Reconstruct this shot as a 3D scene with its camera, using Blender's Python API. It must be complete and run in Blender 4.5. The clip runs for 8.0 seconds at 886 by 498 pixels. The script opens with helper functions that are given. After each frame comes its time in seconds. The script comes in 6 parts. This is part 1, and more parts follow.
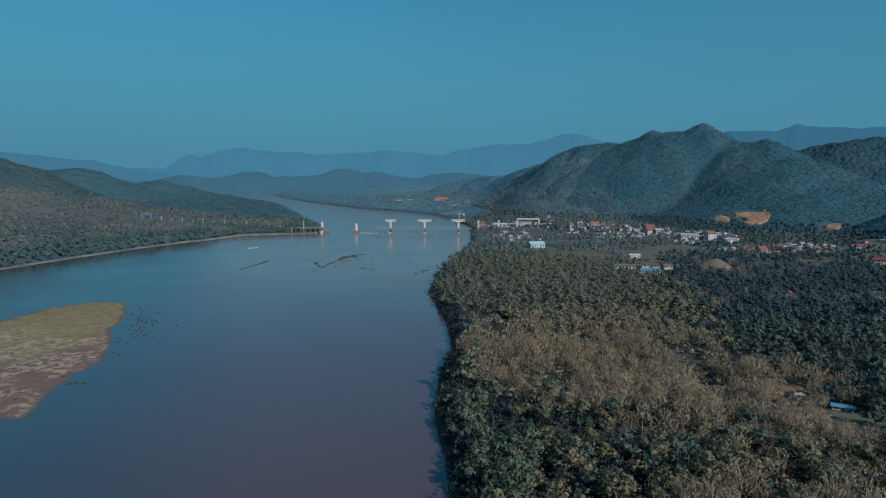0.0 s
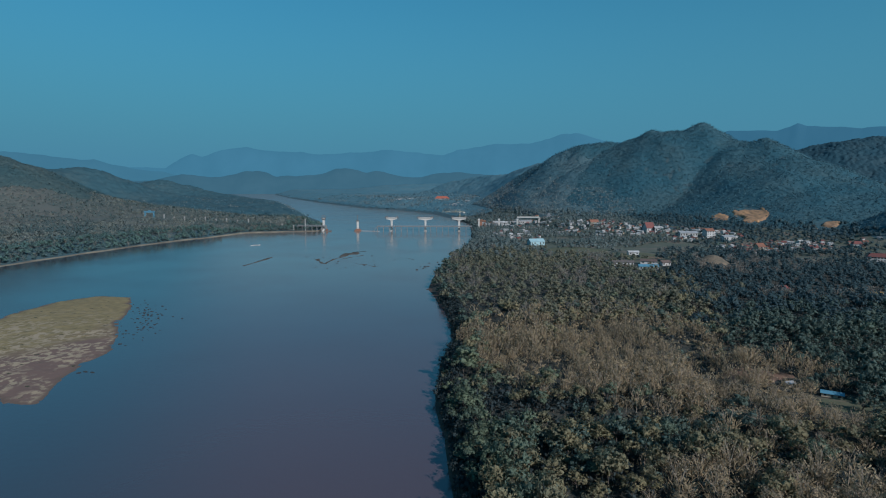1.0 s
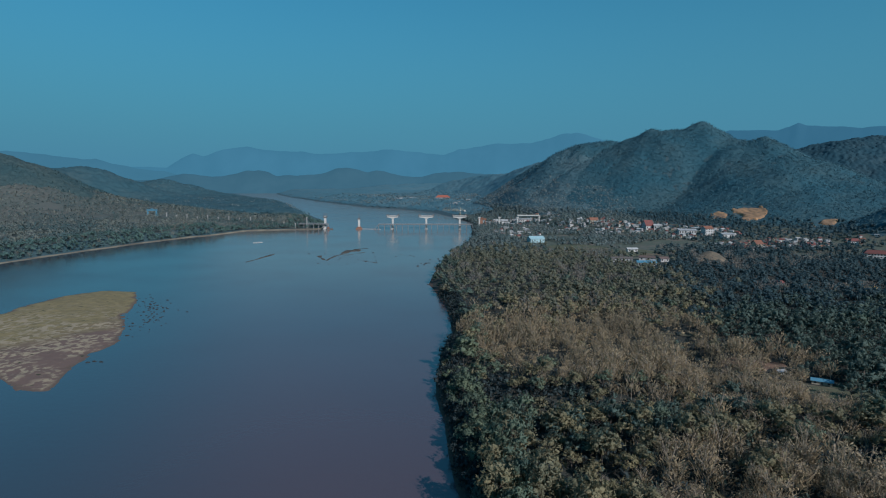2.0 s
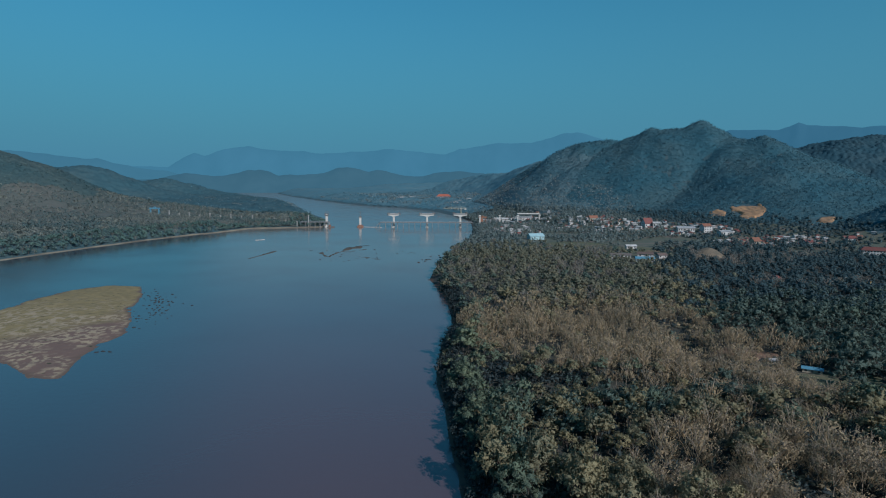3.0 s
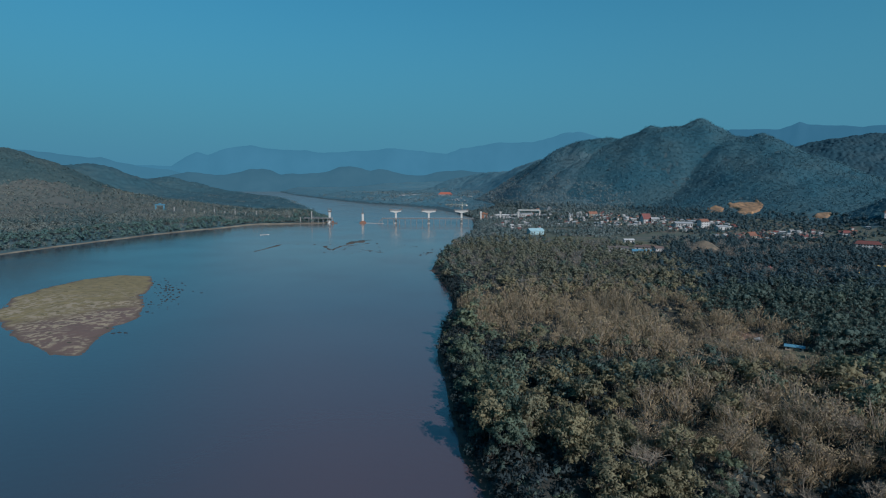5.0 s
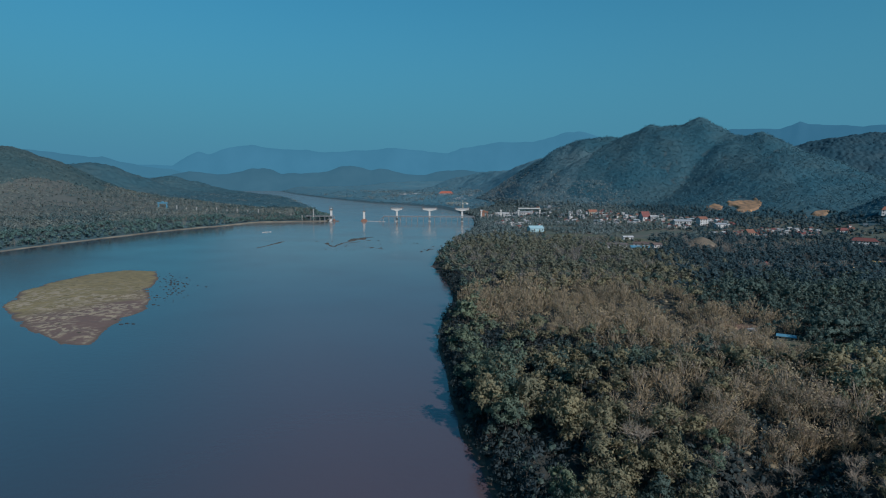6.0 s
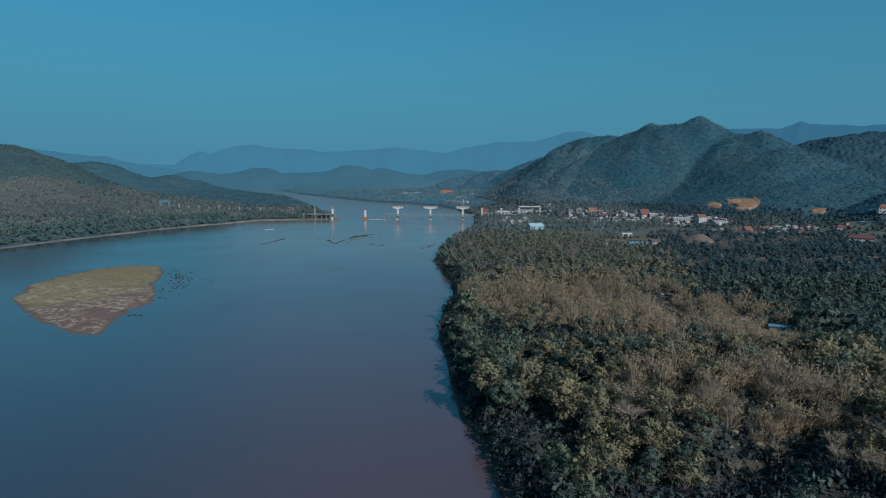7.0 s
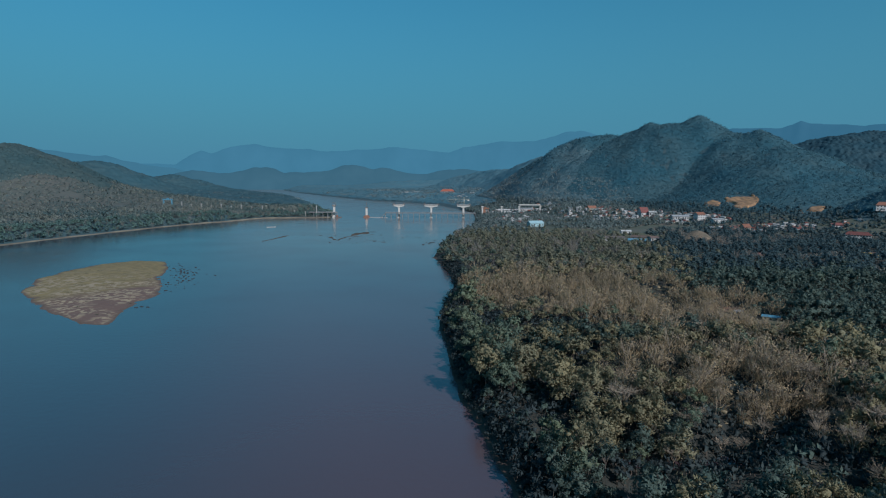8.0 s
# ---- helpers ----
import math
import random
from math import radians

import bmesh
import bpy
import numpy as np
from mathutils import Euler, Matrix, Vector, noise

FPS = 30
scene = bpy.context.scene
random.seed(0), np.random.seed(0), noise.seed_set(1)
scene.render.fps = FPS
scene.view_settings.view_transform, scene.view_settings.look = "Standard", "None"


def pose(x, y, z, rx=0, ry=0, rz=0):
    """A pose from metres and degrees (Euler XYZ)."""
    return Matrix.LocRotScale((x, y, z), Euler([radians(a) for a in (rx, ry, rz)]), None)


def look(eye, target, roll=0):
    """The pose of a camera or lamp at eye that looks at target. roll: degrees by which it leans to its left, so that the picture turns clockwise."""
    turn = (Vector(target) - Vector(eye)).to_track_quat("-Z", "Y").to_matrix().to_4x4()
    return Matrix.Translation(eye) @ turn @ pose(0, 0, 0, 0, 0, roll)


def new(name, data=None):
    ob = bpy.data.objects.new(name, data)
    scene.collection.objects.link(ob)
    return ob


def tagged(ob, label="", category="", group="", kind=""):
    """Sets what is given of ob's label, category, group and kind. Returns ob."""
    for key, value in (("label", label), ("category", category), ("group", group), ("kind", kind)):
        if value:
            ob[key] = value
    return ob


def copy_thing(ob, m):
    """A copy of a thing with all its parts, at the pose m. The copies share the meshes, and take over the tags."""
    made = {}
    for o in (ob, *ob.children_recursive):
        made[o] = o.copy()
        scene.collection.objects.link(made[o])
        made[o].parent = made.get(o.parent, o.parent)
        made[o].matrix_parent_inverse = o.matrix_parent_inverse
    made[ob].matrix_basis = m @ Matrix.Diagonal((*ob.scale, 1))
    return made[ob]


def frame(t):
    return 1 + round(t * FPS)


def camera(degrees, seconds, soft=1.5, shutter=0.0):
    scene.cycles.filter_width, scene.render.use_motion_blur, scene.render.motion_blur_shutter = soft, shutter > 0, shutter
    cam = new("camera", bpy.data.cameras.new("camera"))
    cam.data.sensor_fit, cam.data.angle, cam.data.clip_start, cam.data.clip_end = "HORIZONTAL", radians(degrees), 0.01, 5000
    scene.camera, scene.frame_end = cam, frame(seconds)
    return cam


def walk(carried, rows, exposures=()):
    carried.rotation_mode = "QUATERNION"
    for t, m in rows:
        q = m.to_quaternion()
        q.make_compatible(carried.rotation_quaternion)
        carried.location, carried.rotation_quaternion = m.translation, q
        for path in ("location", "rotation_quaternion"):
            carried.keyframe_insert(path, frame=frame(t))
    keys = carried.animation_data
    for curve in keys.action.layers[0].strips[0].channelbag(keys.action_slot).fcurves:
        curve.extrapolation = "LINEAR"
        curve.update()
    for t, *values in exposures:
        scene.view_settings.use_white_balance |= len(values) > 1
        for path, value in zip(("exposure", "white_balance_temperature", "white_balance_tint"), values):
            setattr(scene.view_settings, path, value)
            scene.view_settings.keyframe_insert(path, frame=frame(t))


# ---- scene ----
cam = camera(74.0, 8.0, 1.1)
# seconds, x, y, z, pitch, roll, yaw
FLIGHT = [
    (0.0, 0.00, -0.00, 100.00, -6.812, 0.218, 0.000),
    (0.5, 0.10, -3.67, 98.56, -6.815, 0.228, 0.039),
    (1.0, 0.21, -7.36, 97.11, -6.817, 0.238, 0.077),
    (1.5, 0.31, -11.05, 95.66, -6.820, 0.247, 0.116),
    (2.2, 0.45, -16.25, 93.63, -6.824, 0.261, 0.170),
    (3.0, 0.62, -22.21, 91.29, -6.828, 0.276, 0.232),
    (3.5, 0.72, -25.95, 89.82, -6.830, 0.286, 0.271),
    (4.0, 0.82, -29.70, 88.35, -6.833, 0.296, 0.309),
    (4.5, 0.92, -33.46, 86.87, -6.836, 0.305, 0.348),
    (5.2, 1.07, -38.74, 84.80, -6.839, 0.319, 0.402),
    (6.0, 1.23, -44.80, 82.42, -6.843, 0.334, 0.464),
    (6.5, 1.33, -48.61, 80.93, -6.846, 0.344, 0.503),
    (7.0, 1.44, -52.42, 79.44, -6.849, 0.354, 0.541),
    (7.5, 1.54, -56.25, 77.94, -6.851, 0.363, 0.580),
    (8.0, 1.64, -60.08, 76.43, -6.854, 0.373, 0.619),
]
walk(cam, [(t, pose(x, y, z, 0, 0, yaw) @ pose(0, 0, 0, 90 + pitch) @ pose(0, 0, 0, 0, 0, roll)) for t, x, y, z, pitch, roll, yaw in FLIGHT],
     [(0.0, -0.30, 6290, 10), (0.9, -0.30, 6170, 10), (8.0, -0.30, 6170, 10)])

# ---- light: hazy blue sky, low warm sun behind and to the right ----
SUN_FROM = Vector((0.60, -0.80, 0.0)).normalized()
SUN_HIGH = radians(31)
world = bpy.data.worlds.new("world")
scene.world = world
world.use_nodes = True
wn, wl = world.node_tree.nodes, world.node_tree.links
sky = wn.new("ShaderNodeTexSky")
sky.sky_type, sky.sun_disc = "NISHITA", False
sky.sun_elevation = SUN_HIGH
sky.sun_rotation = math.atan2(SUN_FROM.x, SUN_FROM.y)
sky.air_density, sky.dust_density, sky.ozone_density = 1.2, 0.6, 3.0
tint = wn.new("ShaderNodeMix")
tint.data_type, tint.blend_type = "RGBA", "MULTIPLY"
tint.inputs[0].default_value = 1.0
tint.inputs[7].default_value = (0.20, 0.83, 0.93, 1)
haze = wn.new("ShaderNodeMix")
haze.data_type = "RGBA"
haze.inputs[7].default_value = (0.84, 2.66, 3.92, 1)
coord = wn.new("ShaderNodeTexCoord")
split = wn.new("ShaderNodeSeparateXYZ")
low = wn.new("ShaderNodeMapRange")
low.interpolation_type = "SMOOTHSTEP"
for k, value in enumerate((-0.02, 0.45, 1.0, 0.15)):
    low.inputs[1 + k].default_value = value
wl.new(sky.outputs[0], tint.inputs[6])
wl.new(coord.outputs["Generated"], split.inputs[0])
wl.new(split.outputs[2], low.inputs[0])
wl.new(low.outputs[0], haze.inputs[0])
wl.new(tint.outputs[2], haze.inputs[6])
wl.new(haze.outputs[2], wn["Background"].inputs[0])
wn["Background"].inputs[1].default_value = 0.106
sun = new("sun", bpy.data.lights.new("sun", "SUN"))
sun.data.energy, sun.data.angle, sun.data.color = 4.9, radians(0.6), (0.95, 0.88, 0.85)
sun.matrix_world = look(SUN_FROM * 50 + Vector((0, 0, 50 * math.tan(SUN_HIGH))), (0, 0, 0))


# ---- materials ----
def mat(name, base, other=None, scale=1.0, rough=0.85, bump=0.0, bump_scale=None, fine=None, fine_scale=8.0, spec=0.3, metal=0.0, jitter=0.0):
    """Two colours mixed by a broad noise, a second finer noise, relief, and a tone that differs from object to object or leaf to leaf."""
    m = bpy.data.materials.new(name)
    m.use_nodes = True
    n, l = m.node_tree.nodes, m.node_tree.links
    b = n["Principled BSDF"]
    b.inputs["Roughness"].default_value, b.inputs["Metallic"].default_value = rough, metal
    b.inputs["Specular IOR Level"].default_value = spec
    at = n.new("ShaderNodeNewGeometry").outputs["Position"]
    out = None
    if other:
        t = n.new("ShaderNodeTexNoise")
        t.inputs["Scale"].default_value, t.inputs["Detail"].default_value = scale, 5
        l.new(at, t.inputs["Vector"])
        r = n.new("ShaderNodeMapRange")
        r.inputs[1].default_value, r.inputs[2].default_value = 0.36, 0.64
        l.new(t.outputs[0], r.inputs[0])
        x = n.new("ShaderNodeMix")
        x.data_type = "RGBA"
        x.inputs[6].default_value, x.inputs[7].default_value = (*base, 1), (*other, 1)
        l.new(r.outputs[0], x.inputs[0])
        out = x.outputs[2]
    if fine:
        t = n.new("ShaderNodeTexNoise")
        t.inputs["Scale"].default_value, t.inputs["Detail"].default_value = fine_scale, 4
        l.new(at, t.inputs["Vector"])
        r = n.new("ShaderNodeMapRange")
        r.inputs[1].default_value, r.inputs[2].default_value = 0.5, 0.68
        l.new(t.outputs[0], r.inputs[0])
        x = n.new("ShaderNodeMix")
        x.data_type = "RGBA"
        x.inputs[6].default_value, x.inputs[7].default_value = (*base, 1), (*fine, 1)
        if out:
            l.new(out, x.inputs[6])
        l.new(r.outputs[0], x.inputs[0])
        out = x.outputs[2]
    if jitter:
        g = n.new("ShaderNodeNewGeometry")
        o = n.new("ShaderNodeObjectInfo")
        a = n.new("ShaderNodeMath")
        a.operation = "ADD"
        l.new(g.outputs["Random Per Island"], a.inputs[0])
        l.new(o.outputs["Random"], a.inputs[1])
        r = n.new("ShaderNodeMapRange")
        r.inputs[2].default_value, r.inputs[3].default_value, r.inputs[4].default_value = 2.0, 1 - jitter, 1 + jitter
        l.new(a.outputs[0], r.inputs[0])
        h = n.new("ShaderNodeHueSaturation")
        h.inputs["Color"].default_value = (*base, 1)
        if out:
            l.new(out, h.inputs["Color"])
        l.new(r.outputs[0], h.inputs["Value"])
        out = h.outputs[0]
    if out:
        l.new(out, b.inputs["Base Color"])
    else:
        b.inputs["Base Color"].default_value = (*base, 1)
    if bump:
        t = n.new("ShaderNodeTexNoise")
        t.inputs["Scale"].default_value, t.inputs["Detail"].default_value = bump_scale or scale * 4, 4
        l.new(at, t.inputs["Vector"])
        u = n.new("ShaderNodeBump")
        u.inputs["Strength"].default_value, u.inputs["Distance"].default_value = min(bump, 1.0), 0.3
        l.new(t.outputs[0], u.inputs["Height"])
        l.new(u.outputs[0], b.inputs["Normal"])
    return m


def leaf_mat(name, base, other, scale, through_light=0.22, jitter=0.26, bump=0.0, fine=None, fine_scale=0.16, relief=0.9):
    """Leaves: matt, tinted tree by tree, and letting part of the light through."""
    m = mat(name, base, other, scale, 0.7, bump, relief, fine, fine_scale, spec=0.2, jitter=jitter)
    n, l = m.node_tree.nodes, m.node_tree.links
    b = n["Principled BSDF"]
    thin = n.new("ShaderNodeBsdfTranslucent")
    l.new(b.inputs["Base Color"].links[0].from_socket, thin.inputs[0])
    mix = n.new("ShaderNodeMixShader")
    mix.inputs[0].default_value = through_light
    l.new(b.outputs[0], mix.inputs[1])
    l.new(thin.outputs[0], mix.inputs[2])
    l.new(mix.outputs[0], n["Material Output"].inputs[0])
    return m


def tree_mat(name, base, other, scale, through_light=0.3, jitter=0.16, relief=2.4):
    """Foliage that is seen as masses: deep close relief, and shade between the sprays of leaves painted in as dark
    mottling.
    """
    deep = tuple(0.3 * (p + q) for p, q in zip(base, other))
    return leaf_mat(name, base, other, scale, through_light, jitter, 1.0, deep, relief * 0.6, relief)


def bar_mat():
    """Dry grass over most of the bar, damp purplish mud low down, and pale sand in streaks."""
    m = mat("bar_sand", (0.240, 0.186, 0.092), (0.178, 0.142, 0.074), 0.22, 0.95, 0.5, 0.8)
    n, l = m.node_tree.nodes, m.node_tree.links
    b = n["Principled BSDF"]
    at = n.new("ShaderNodeNewGeometry").outputs["Position"]
    last = b.inputs["Base Color"].links[0].from_socket

    def layer(last, colour, mask):
        x = n.new("ShaderNodeMix")
        x.data_type = "RGBA"
        x.inputs[7].default_value = (*colour, 1)
        l.new(last, x.inputs[6])
        l.new(mask, x.inputs[0])
        return x.outputs[2]

    def ramp(socket, a, b2):
        r = n.new("ShaderNodeMapRange")
        r.inputs[1].default_value, r.inputs[2].default_value = a, b2
        l.new(socket, r.inputs[0])
        return r.outputs[0]

    def product(a, b2):
        k = n.new("ShaderNodeMath")
        k.operation = "MULTIPLY"
        l.new(a, k.inputs[0])
        l.new(b2, k.inputs[1])
        return k.outputs[0]

    def grain(scale, detail, stretch):
        mp = n.new("ShaderNodeMapping")
        mp.inputs["Scale"].default_value = stretch
        l.new(at, mp.inputs[0])
        t = n.new("ShaderNodeTexNoise")
        t.inputs["Scale"].default_value, t.inputs["Detail"].default_value = scale, detail
        l.new(mp.outputs[0], t.inputs["Vector"])
        return t.outputs[0]

    sep = n.new("ShaderNodeSeparateXYZ")
    l.new(at, sep.inputs[0])
    slope = n.new("ShaderNodeVectorMath")
    slope.operation = "DOT_PRODUCT"
    slope.inputs[1].default_value = (0.0114, -0.0075, 0.0)
    l.new(at, slope.inputs[0])
    wob = n.new("ShaderNodeMath")
    wob.operation = "MULTIPLY_ADD"
    wob.inputs[1].default_value = 1.3
    l.new(grain(0.03, 4, (1, 1, 1)), wob.inputs[0])
    l.new(slope.outputs["Value"], wob.inputs[2])
    last = layer(last, (0.150, 0.100, 0.084), ramp(wob.outputs[0], -4.62, -4.15))
    south = ramp(sep.outputs[1], 420.0, 350.0)
    sand = product(ramp(grain(0.30, 9, (1.0, 0.8, 1)), 0.47, 0.57), ramp(grain(0.045, 5, (1, 1, 1)), 0.38, 0.52))
    last = layer(last, (0.320, 0.254, 0.174), product(sand, south))
    last = layer(last, (0.05, 0.05, 0.03), ramp(grain(0.16, 4, (1, 1.8, 1)), 0.66, 0.70))
    last = layer(last, (0.125, 0.088, 0.070), ramp(sep.outputs[2], 0.30, 0.06))
    l.new(last, b.inputs["Base Color"])
    return m


def far_mat(name, colour, haze_glow):
    """Distant ridges; the haze in front of them is painted in as blue emission."""
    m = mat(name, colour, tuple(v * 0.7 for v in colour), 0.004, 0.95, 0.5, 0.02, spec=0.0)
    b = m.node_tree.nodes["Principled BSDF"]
    b.inputs["Emission Color"].default_value = (*haze_glow, 1)
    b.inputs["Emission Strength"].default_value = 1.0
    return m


M_GROUND = mat("forest_floor", (0.044, 0.048, 0.042), (0.032, 0.038, 0.036), 0.3, 0.95, 1.0, 1.4, (0.062, 0.054, 0.042), 1.1)
# blue-green tint of the hill floor puts haze into its colour
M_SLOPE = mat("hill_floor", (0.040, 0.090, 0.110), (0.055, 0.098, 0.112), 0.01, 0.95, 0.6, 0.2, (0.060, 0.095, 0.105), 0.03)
M_FIELD = mat("dry_field", (0.098, 0.110, 0.084), (0.078, 0.096, 0.078), 0.02, 0.95, 0.5, 0.3, (0.15, 0.128, 0.108), 0.05)
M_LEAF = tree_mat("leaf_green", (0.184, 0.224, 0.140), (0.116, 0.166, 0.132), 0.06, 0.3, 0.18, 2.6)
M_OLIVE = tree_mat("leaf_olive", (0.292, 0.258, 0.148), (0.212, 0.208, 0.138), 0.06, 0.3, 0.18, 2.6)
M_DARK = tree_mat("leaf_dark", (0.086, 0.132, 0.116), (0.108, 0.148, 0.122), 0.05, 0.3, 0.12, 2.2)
M_DRY = leaf_mat("leaf_dry", (0.366, 0.286, 0.178), (0.286, 0.236, 0.156), 0.05, 0.3, 0.14)
M_BARK = mat("bark", (0.31, 0.262, 0.205), (0.21, 0.176, 0.142), 0.6, 0.9, jitter=0.3)
M_TRUNK = mat("dark_bark", (0.13, 0.108, 0.090), (0.085, 0.074, 0.066), 0.6, 0.9, jitter=0.3)
# undergrowth made dark and bluish: the shade under the trees is in its colour
M_SHADE = leaf_mat("leaf_undergrowth_shaded", (0.036, 0.054, 0.060), (0.050, 0.068, 0.068), 0.07, 0.3, jitter=0.12)
# far leaves: the blue and the paleness in these colours paint in haze
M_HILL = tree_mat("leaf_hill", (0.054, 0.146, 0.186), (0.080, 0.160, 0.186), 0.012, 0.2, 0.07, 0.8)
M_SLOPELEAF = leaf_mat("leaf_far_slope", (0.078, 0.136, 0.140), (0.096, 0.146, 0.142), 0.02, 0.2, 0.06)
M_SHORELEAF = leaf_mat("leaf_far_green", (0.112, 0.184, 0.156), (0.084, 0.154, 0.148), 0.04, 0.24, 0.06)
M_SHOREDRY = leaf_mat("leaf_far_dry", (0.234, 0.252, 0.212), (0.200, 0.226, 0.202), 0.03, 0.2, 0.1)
# valley and hill-foot leaves: bluer, paler copies with distance haze painted in
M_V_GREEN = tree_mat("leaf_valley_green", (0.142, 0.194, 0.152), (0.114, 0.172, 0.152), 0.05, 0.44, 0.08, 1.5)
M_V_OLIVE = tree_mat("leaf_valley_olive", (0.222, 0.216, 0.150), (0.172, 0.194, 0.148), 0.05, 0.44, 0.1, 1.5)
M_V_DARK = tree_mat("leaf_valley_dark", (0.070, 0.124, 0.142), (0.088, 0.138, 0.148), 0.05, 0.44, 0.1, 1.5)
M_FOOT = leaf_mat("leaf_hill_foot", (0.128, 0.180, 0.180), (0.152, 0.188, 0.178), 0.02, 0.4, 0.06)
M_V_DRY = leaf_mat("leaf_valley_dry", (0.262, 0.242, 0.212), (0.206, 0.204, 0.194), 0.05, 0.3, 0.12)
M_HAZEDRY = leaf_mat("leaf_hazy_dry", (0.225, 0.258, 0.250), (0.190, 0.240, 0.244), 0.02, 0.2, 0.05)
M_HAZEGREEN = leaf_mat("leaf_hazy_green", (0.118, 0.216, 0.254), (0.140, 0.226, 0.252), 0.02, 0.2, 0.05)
# canopies: their blue cast is haze painted into the colour
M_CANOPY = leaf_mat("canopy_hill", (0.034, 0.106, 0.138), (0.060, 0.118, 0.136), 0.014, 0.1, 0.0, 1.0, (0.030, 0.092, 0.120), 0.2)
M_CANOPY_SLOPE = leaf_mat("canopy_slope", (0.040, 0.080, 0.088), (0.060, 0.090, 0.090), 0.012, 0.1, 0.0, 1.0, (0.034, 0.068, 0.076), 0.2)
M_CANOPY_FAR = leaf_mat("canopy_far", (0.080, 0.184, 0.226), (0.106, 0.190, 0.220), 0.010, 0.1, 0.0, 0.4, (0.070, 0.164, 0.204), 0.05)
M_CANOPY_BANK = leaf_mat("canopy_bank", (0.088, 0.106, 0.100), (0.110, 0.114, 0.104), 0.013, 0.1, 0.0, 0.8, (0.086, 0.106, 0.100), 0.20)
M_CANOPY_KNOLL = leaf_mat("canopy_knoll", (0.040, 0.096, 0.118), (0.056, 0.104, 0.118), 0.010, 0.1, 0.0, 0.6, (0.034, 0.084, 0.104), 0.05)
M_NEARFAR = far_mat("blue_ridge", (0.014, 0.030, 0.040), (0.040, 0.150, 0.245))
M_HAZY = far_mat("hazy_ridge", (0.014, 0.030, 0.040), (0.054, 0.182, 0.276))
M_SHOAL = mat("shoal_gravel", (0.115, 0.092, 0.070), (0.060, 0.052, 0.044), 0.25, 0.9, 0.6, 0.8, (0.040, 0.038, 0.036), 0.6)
# flank canopy lightened and blued so that its colour holds haze
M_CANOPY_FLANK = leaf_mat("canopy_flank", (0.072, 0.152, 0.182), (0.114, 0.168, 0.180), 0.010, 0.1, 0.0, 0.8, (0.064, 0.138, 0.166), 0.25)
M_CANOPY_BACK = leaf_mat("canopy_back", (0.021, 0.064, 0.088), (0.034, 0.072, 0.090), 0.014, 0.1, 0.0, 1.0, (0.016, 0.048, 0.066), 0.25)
M_CUT = mat("cut_earth", (0.400, 0.228, 0.118), (0.250, 0.155, 0.095), 0.07, 0.95, 0.8, 0.3, (0.19, 0.135, 0.09), 0.2)
M_SAND = mat("sand", (0.27, 0.235, 0.175), (0.14, 0.122, 0.096), 0.04, 0.95, 0.3, 0.5)
M_TRACK = mat("dirt_track", (0.135, 0.118, 0.080), (0.10, 0.095, 0.065), 0.2, 0.95, 0.4, 0.6)
M_MUD = mat("mud_bank", (0.115, 0.070, 0.052), (0.06, 0.045, 0.038), 0.15, 0.9, 0.6, 0.6)
M_BAR = bar_mat()
M_GRASS = mat("grass", (0.085, 0.100, 0.062), (0.112, 0.108, 0.066), 0.05, 0.95, 0.4, 0.6, (0.070, 0.084, 0.058), 0.4)
M_STRAW = mat("straw_grass", (0.165, 0.130, 0.095), (0.095, 0.085, 0.066), 0.14, 0.95, 0.8, 0.8, (0.20, 0.155, 0.11), 0.5)
M_RED = mat("red_earth", (0.22, 0.13, 0.09), (0.15, 0.10, 0.075), 0.15, 0.95, 0.5, 0.8)
M_ROCK = mat("rock", (0.034, 0.034, 0.034), (0.022, 0.024, 0.026), 0.5, 0.9, 0.6, 1.2)
# far concrete greyed down: the contrast lost to haze is in its colour
M_HAZE_CONCRETE = mat("hazed_concrete", (0.34, 0.34, 0.33), (0.26, 0.26, 0.25), 0.3, 0.85, 0.1, 2.0)
M_CONCRETE = mat("concrete", (0.52, 0.51, 0.48), (0.44, 0.43, 0.41), 0.25, 0.85, 0.1, 2.0)
M_WHITE = mat("white_render", (0.48, 0.48, 0.475), (0.38, 0.375, 0.365), 0.3, 0.85, jitter=0.2)
M_CREAM = mat("cream_render", (0.48, 0.40, 0.30), (0.40, 0.34, 0.26), 0.3, 0.85, jitter=0.12)
M_TILE = mat("red_roof", (0.19, 0.062, 0.055), (0.13, 0.06, 0.055), 0.4, 0.8, jitter=0.35)
M_CORAL = mat("orange_red_roof", (0.38, 0.115, 0.075), (0.30, 0.10, 0.07), 0.4, 0.7)
M_RUST = mat("rust_roof", (0.15, 0.105, 0.09), (0.11, 0.085, 0.08), 0.4, 0.75, jitter=0.3)
M_GREY = mat("grey_roof", (0.34, 0.35, 0.36), (0.24, 0.25, 0.26), 0.4, 0.55, jitter=0.25)
M_BLUE = mat("blue_roof", (0.10, 0.26, 0.35), (0.08, 0.21, 0.30), 0.4, 0.45, jitter=0.1)
M_TEAL = mat("pale_teal_roof", (0.33, 0.49, 0.52), (0.28, 0.43, 0.47), 0.4, 0.45)
M_GLASS = mat("dark_pane", (0.03, 0.035, 0.04), rough=0.15, spec=0.5)
M_STEEL = mat("brown_steel", (0.16, 0.135, 0.12), (0.11, 0.095, 0.09), 0.5, 0.6)
# trestle steel's grey takes in the haze over the river
M_TRESTLE = mat("grey_trestle_steel", (0.21, 0.215, 0.22), (0.16, 0.165, 0.17), 0.5, 0.6)
